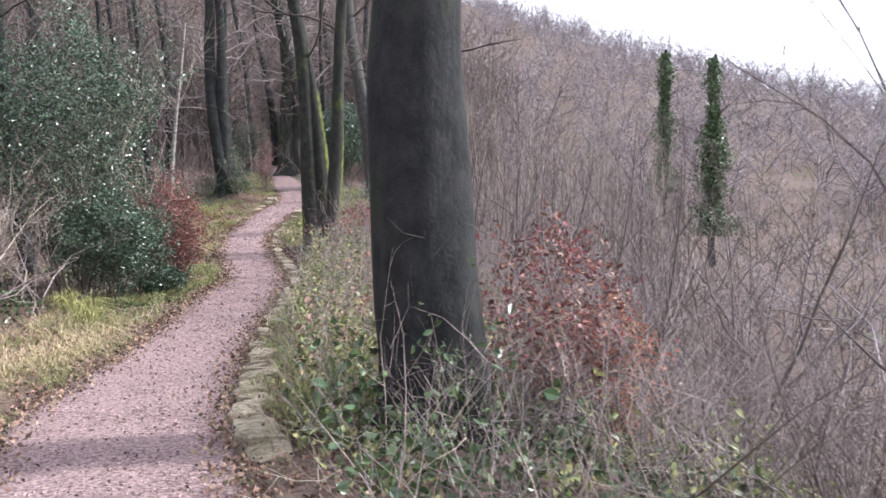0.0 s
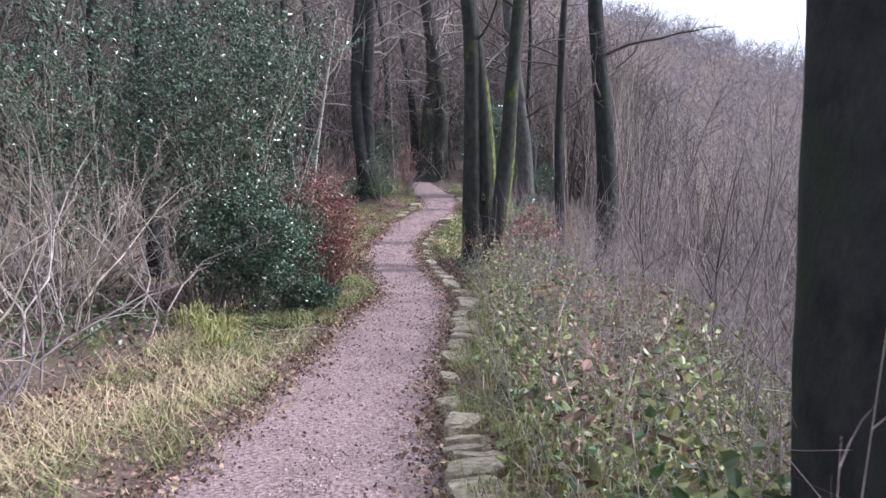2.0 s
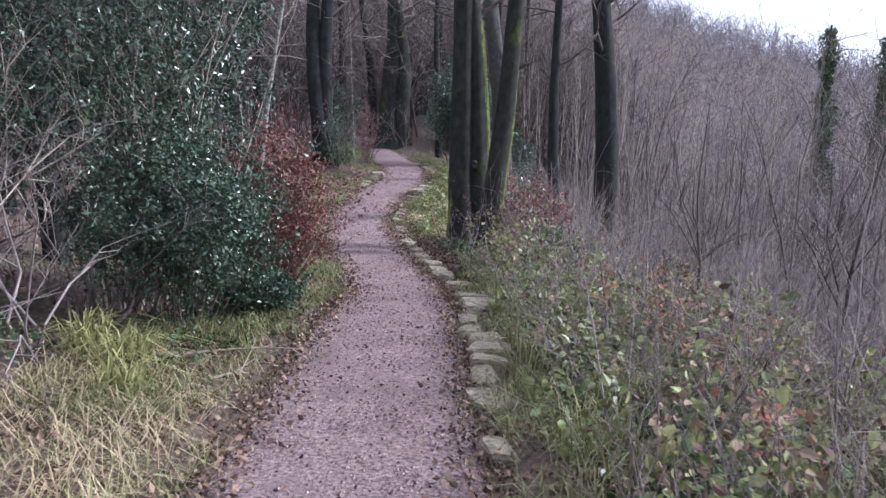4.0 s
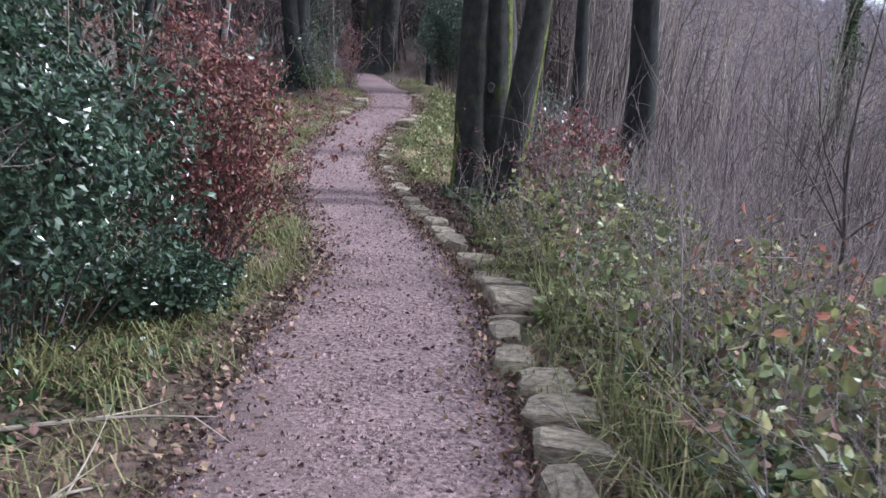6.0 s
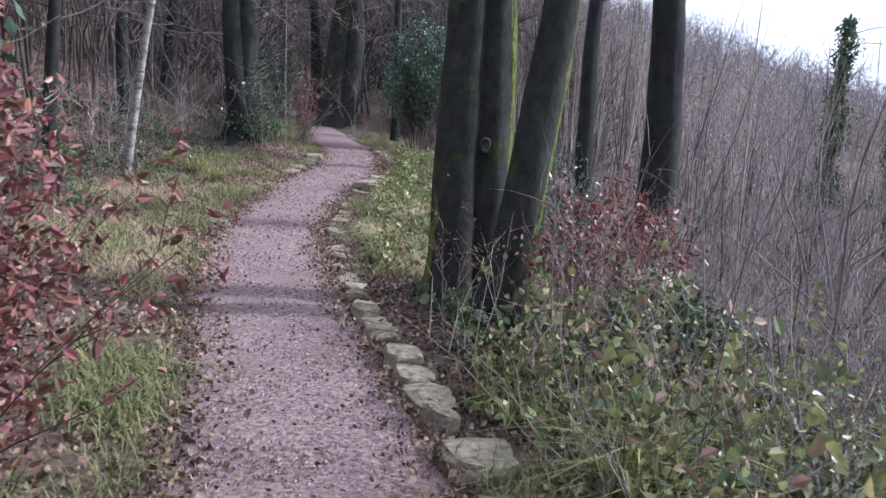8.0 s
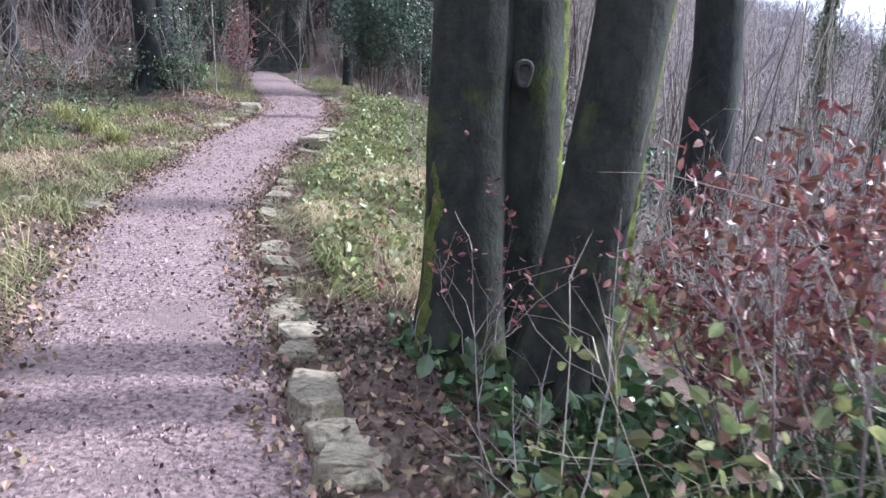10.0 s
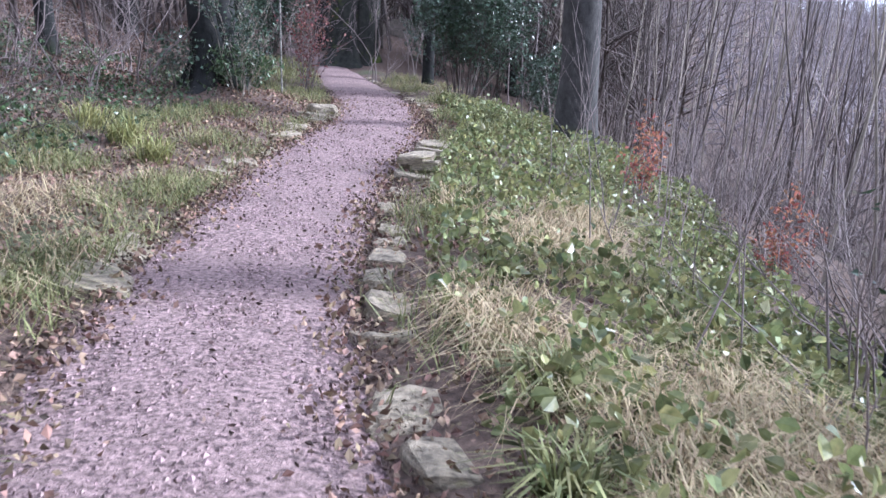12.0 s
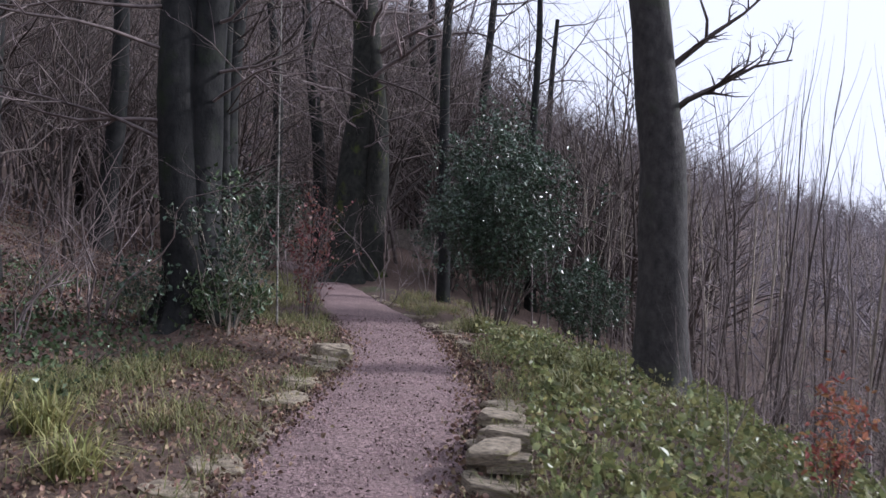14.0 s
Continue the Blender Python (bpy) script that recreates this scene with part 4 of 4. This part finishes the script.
# fallen leaves, thick along the edges
f = [spots(rng, 22000, -1.5, 0.05, 1, 34), spots(rng, 4500, -6, -1, 15, 38), spots(rng, 10000, 0, 0.9, 1, 34)]
y = rng.uniform(1, 34, 6500)
x = np.where(rng.uniform(size=6500) < 0.5, left_edge(y) + np.abs(rng.normal(0, 0.16, 6500)), right_edge(y) - np.abs(rng.normal(0, 0.14, 6500)))
f.append(np.stack([x, y, np.interp(y, RISE_Y, RISE_Z) + 0.02], 1))
f.append(spots(rng, 9000, -13, -1.5, 18, 46))
f.append(spots(rng, 5000, -5, -1.0, 2, 16))
f.append(spots(rng, 5000, 0.8, 5, 14, 40))
p = np.concatenate(f)
p[:, 2] += rng.uniform(0.012, 0.05, len(p))
cover("fallen_leaves", leaves("fallen_leaves", p, 0.046, M_FALLEN, rng, 1.0, 0.7), "fallen brown beech leaves along the path's edges", "leaves")

y = rng.uniform(1.5, 36, 3800)
k = rng.uniform(0.02, 0.98, len(y))
p = np.stack([left_edge(y) + (right_edge(y) - left_edge(y)) * k, y, np.interp(y, RISE_Y, RISE_Z) + 0.04 * (1 - (2 * k - 1) ** 2) + 0.004], 1)
cover("leaf_scraps", leaves("leaf_scraps", p, 0.03, M_SCRAP, rng, 2.0, 0.6), "dark scraps of leaf and twig on the gravel", "leaves")

y = rng.uniform(1, 36, 15000)
k = np.abs(rng.normal(0, 0.16, len(y)))
x = np.where(rng.uniform(size=len(y)) < 0.5, left_edge(y) - 0.12 + k, right_edge(y) + 0.14 - k)
p = np.stack([x, y, np.interp(y, RISE_Y, RISE_Z) + 0.012 + rng.uniform(0.0, 0.03, len(y))], 1)
cover("edge_litter", leaves("edge_litter", p, 0.03, M_SCRAP, rng, 1.6, 0.65), "dark wet leaf litter gathered along the path's edges", "leaves")
# leaf litter in a dark tone that stands for shade under the tree
p = spots(rng, 4200, 0.22, 1.9, 16.2, 20.2)
p[:, 2] += rng.uniform(0.006, 0.04, len(p))
cover("tree_foot_litter", leaves("tree_foot_litter", p, 0.05, M_SCRAP, rng, 1.4, 0.7), "fallen leaves round the forked tree's foot, darkened for its shade", "leaves")
p = spots(rng, 42000, -14, -2.2, 24, 50)
p[:, 2] += rng.uniform(0.01, 0.06, len(p))
cover("bank_leaves", leaves("bank_leaves", p, 0.062, M_BANKLEAF, rng, 1.2, 0.7), "deep red-brown beech leaves covering the wooded bank", "leaves")

# loose chips on the path
y = rng.uniform(1.5, 36, 60000)
k = rng.uniform(0.01, 0.99, len(y))
x = left_edge(y) + (right_edge(y) - left_edge(y)) * k
z = np.interp(y, RISE_Y, RISE_Z) + 0.035 * (1 - (2 * k - 1) ** 2)
c = np.stack([x, y, z], 1)
s = rng.uniform(0.004, 0.011, (len(y), 1, 1)) * rng.choice([1, 1, 1, 1.8], (len(y), 1, 1)) * np.array([[[1, 0, 0], [-0.5, 0.8, 0], [-0.5, -0.8, 0], [0, 0, 0.75]]])
a = rng.uniform(0, 2 * math.pi, len(y))
rot = np.stack([np.cos(a), -np.sin(a), np.sin(a), np.cos(a)], 1).reshape(-1, 2, 2)
s[:, :, :2] = np.einsum("nij,nkj->nki", rot, s[:, :, :2])
f = np.array([[0, 1, 3], [1, 2, 3], [2, 0, 3]])[None] + (np.arange(len(y)) * 4)[:, None, None]
cover("gravel_chips", mesh_of("gravel_chips", (c[:, None] + s).reshape(-1, 3), f.reshape(-1, 3), M_CHIP), "loose red and grey stone chips on the path", "gravel")


# ---- sticks, timber ----
def stick(x, y, length, radius, turn, seed, label="fallen bare stick lying on the verge"):
    r = np.random.default_rng(seed)
    t = thing("stick", x, y, float(lie(x, y)) + 0.03, label, "stick", "fallen sticks")
    segs, ends = [], []
    grow(r, (0, 0, 0), (math.cos(turn), math.sin(turn), 0.03), length, radius, 1, 3, segs, ends, 0.5, 0, 0.08)
    part("wood", tubes("wood", segs, M_PALETWIG, 6), t)


stick(-4.95, 11.75, 1.15, 0.018, 0.3, 501)
stick(-4.3, 11.2, 0.7, 0.012, 1.2, 502)
stick(-5.5, 10.6, 0.9, 0.014, 0.1, 503)
stick(-3.2, 18.35, 0.9, 0.006, -0.4, 504, "pale thin branch leaning by the forked tree")
for k in range(4):
    x, y = -6.7 + 0.1 * k, 44.6 + 0.5 * k
    z = float(lie(x, y))
    t = thing("timber_step", x, y, z, "weathered timber step climbing the bank", "step", "timber steps")
    bm = bmesh.new()
    bmesh.ops.create_cube(bm, size=1, matrix=Matrix.Translation((0, 0, 0.02 + 0.06 * k)) @ Matrix.Diagonal((1.1, 0.14, 0.30, 1)))
    bmesh.ops.bevel(bm, geom=bm.edges[:], offset=0.02, segments=2, affect="EDGES")
    me = bpy.data.meshes.new("riser")
    bm.to_mesh(me)
    bm.free()
    me.materials.append(M_TIMBER)
    part("riser", me, t)


# ---- edging stones ----
def stone_mesh(seed):
    """A broken slab about 1 long in y, 0.62 wide, its top at 0.5 and its foot at -0.5, with split sides and chipped rims."""
    r = random.Random(seed)
    bm = bmesh.new()
    n = r.choice((9, 10, 11, 12))
    skew, taper = r.uniform(-0.2, 0.2), r.uniform(-0.22, 0.22)
    rim = []
    for k in range(n):
        a = 2 * math.pi * (k + r.uniform(-0.3, 0.3)) / n
        q = r.uniform(0.86, 1.08)
        x = 0.31 * q * math.copysign(abs(math.cos(a)) ** 0.5, math.cos(a))
        y = 0.5 * q * math.copysign(abs(math.sin(a)) ** 0.5, math.sin(a))
        rim.append((x * (1 + taper * y * 2) + skew * y, y))
    tilt = (r.uniform(-0.25, 0.25), r.uniform(-0.2, 0.2))
    rings = []
    for z, grow_by, jit in ((-0.5, 0.97, 0.02), (-0.05, 1.0, 0.035), (0.33, 0.98, 0.03), (0.46, 0.90, 0.02)):
        rings.append([bm.verts.new((x * grow_by + r.uniform(-jit, jit), y * grow_by + r.uniform(-jit, jit), z + (tilt[0] * x + tilt[1] * y + r.uniform(-0.05, 0.05)) * (z > 0))) for x, y in rim])
    rings.append([bm.verts.new((x * 0.5 + r.uniform(-0.04, 0.04), y * 0.5 + r.uniform(-0.04, 0.04), 0.5 + tilt[0] * x * 0.5 + tilt[1] * y * 0.5 + r.uniform(-0.07, 0.07))) for x, y in rim[::2]])
    for lower, upper in zip(rings[:3], rings[1:4]):
        for k in range(n):
            j = (k + 1) % n
            bm.faces.new((lower[k], lower[j], upper[j], upper[k]))
    inner, m = rings[4], len(rings[4])
    for k in range(n):
        i, j = (k // 2) % m, ((k + 1) // 2) % m if k + 1 < n else 0
        bm.faces.new((rings[3][k], rings[3][(k + 1) % n], inner[i]))
        if i != j:
            bm.faces.new((rings[3][(k + 1) % n], inner[j], inner[i]))
    bm.faces.new(inner)
    me = bpy.data.meshes.new("stone")
    bm.to_mesh(me)
    bm.free()
    me.materials.append(M_STONE)
    return me


SLABS = [stone_mesh(600 + k) for k in range(14)]
edging = tagged(new("stone_edging"), "row of rough mossy sandstone slabs edging the path", "edging", kind="structure")
edging.empty_display_size = 0.1
rng = random.Random(620)


def lay(x, y, top, wide, long, thick, turn):
    """One slab with its upper face at the height given."""
    ob = part("stone", SLABS[rng.randrange(len(SLABS))], edging)
    ob.matrix_basis = pose(x, y, top - thick * 0.5, rng.uniform(-4, 4), rng.uniform(-5, 5), turn) @ Matrix.Diagonal((wide / 0.62, long, thick, 1))


def path_z(y):
    return float(np.interp(y, RISE_Y, RISE_Z))


def run_of_edge(y, edge):
    """The turn of the path's edge there, in degrees."""
    return math.degrees(math.atan2(float(edge(y - 0.4) - edge(y + 0.4)), 0.8))


# start, end, usual length and width of a slab, share laid
for y0, y1, long, wide, share in ((5.0, 8.6, 0.34, 0.34, 0.85), (8.6, 11.0, 0.36, 0.26, 0.5), (11.0, 16.0, 0.46, 0.33, 0.97), (16.0, 18.2, 0.36, 0.26, 0.8), (18.2, 21.4, 0.32, 0.30, 0.95), (21.4, 26.6, 0.36, 0.26, 0.5), (31.6, 39.5, 0.5, 0.36, 0.8)):
    y = y0
    while y < y1:
        size = long * rng.uniform(0.5, 1.3)
        if rng.random() < share:
            w = wide * rng.uniform(0.6, 1.15)
            x = float(right_edge(y + size / 2)) + 0.03 + w * 0.4 + rng.uniform(-0.05, 0.05)
            lay(x, y + size / 2, path_z(y) + (rng.uniform(0.06, 0.13) if y < 19 else rng.uniform(0.03, 0.08)), w, size, rng.uniform(0.16, 0.24), run_of_edge(y, right_edge) + rng.uniform(-14, 14))
        y += size * rng.uniform(1.0, 1.25)
# the low stacked wall at the bend
for row, (count, lift) in enumerate(((6, 0.08), (4, 0.16), (2, 0.22))):
    for k in range(count):
        y = 26.9 + 0.12 * row + 0.42 * k + rng.uniform(-0.05, 0.05)
        lay(float(right_edge(y)) + 0.2 + rng.uniform(-0.05, 0.09), y, path_z(y) + lift + rng.uniform(-0.02, 0.02), rng.uniform(0.28, 0.44), rng.uniform(0.34, 0.5), 0.1, rng.uniform(-20, 20))
# flat slabs let into the other verge
y = 22.6
while y < 31.0:
    size = rng.uniform(0.4, 0.85)
    if rng.random() < (0.45 if y < 25.5 else 0.85):
        lay(float(left_edge(y + size / 2)) - 0.16 + rng.uniform(-0.1, 0.06), y + size / 2, path_z(y) + rng.uniform(0.045, 0.1), rng.uniform(0.3, 0.5), size, 0.16, run_of_edge(y, left_edge) + rng.uniform(-20, 20))
    y += size * rng.uniform(1.0, 1.3)
lay(-6.42, 30.95, path_z(30.95) + 0.2, 0.42, 0.4, 0.28, 10)
lay(-6.5, 30.7, path_z(30.7) + 0.1, 0.5, 0.45, 0.2, 40)
lay(-6.65, 22.5, float(lie(-6.65, 22.5)) + 0.1, 0.26, 0.24, 0.2, 25)
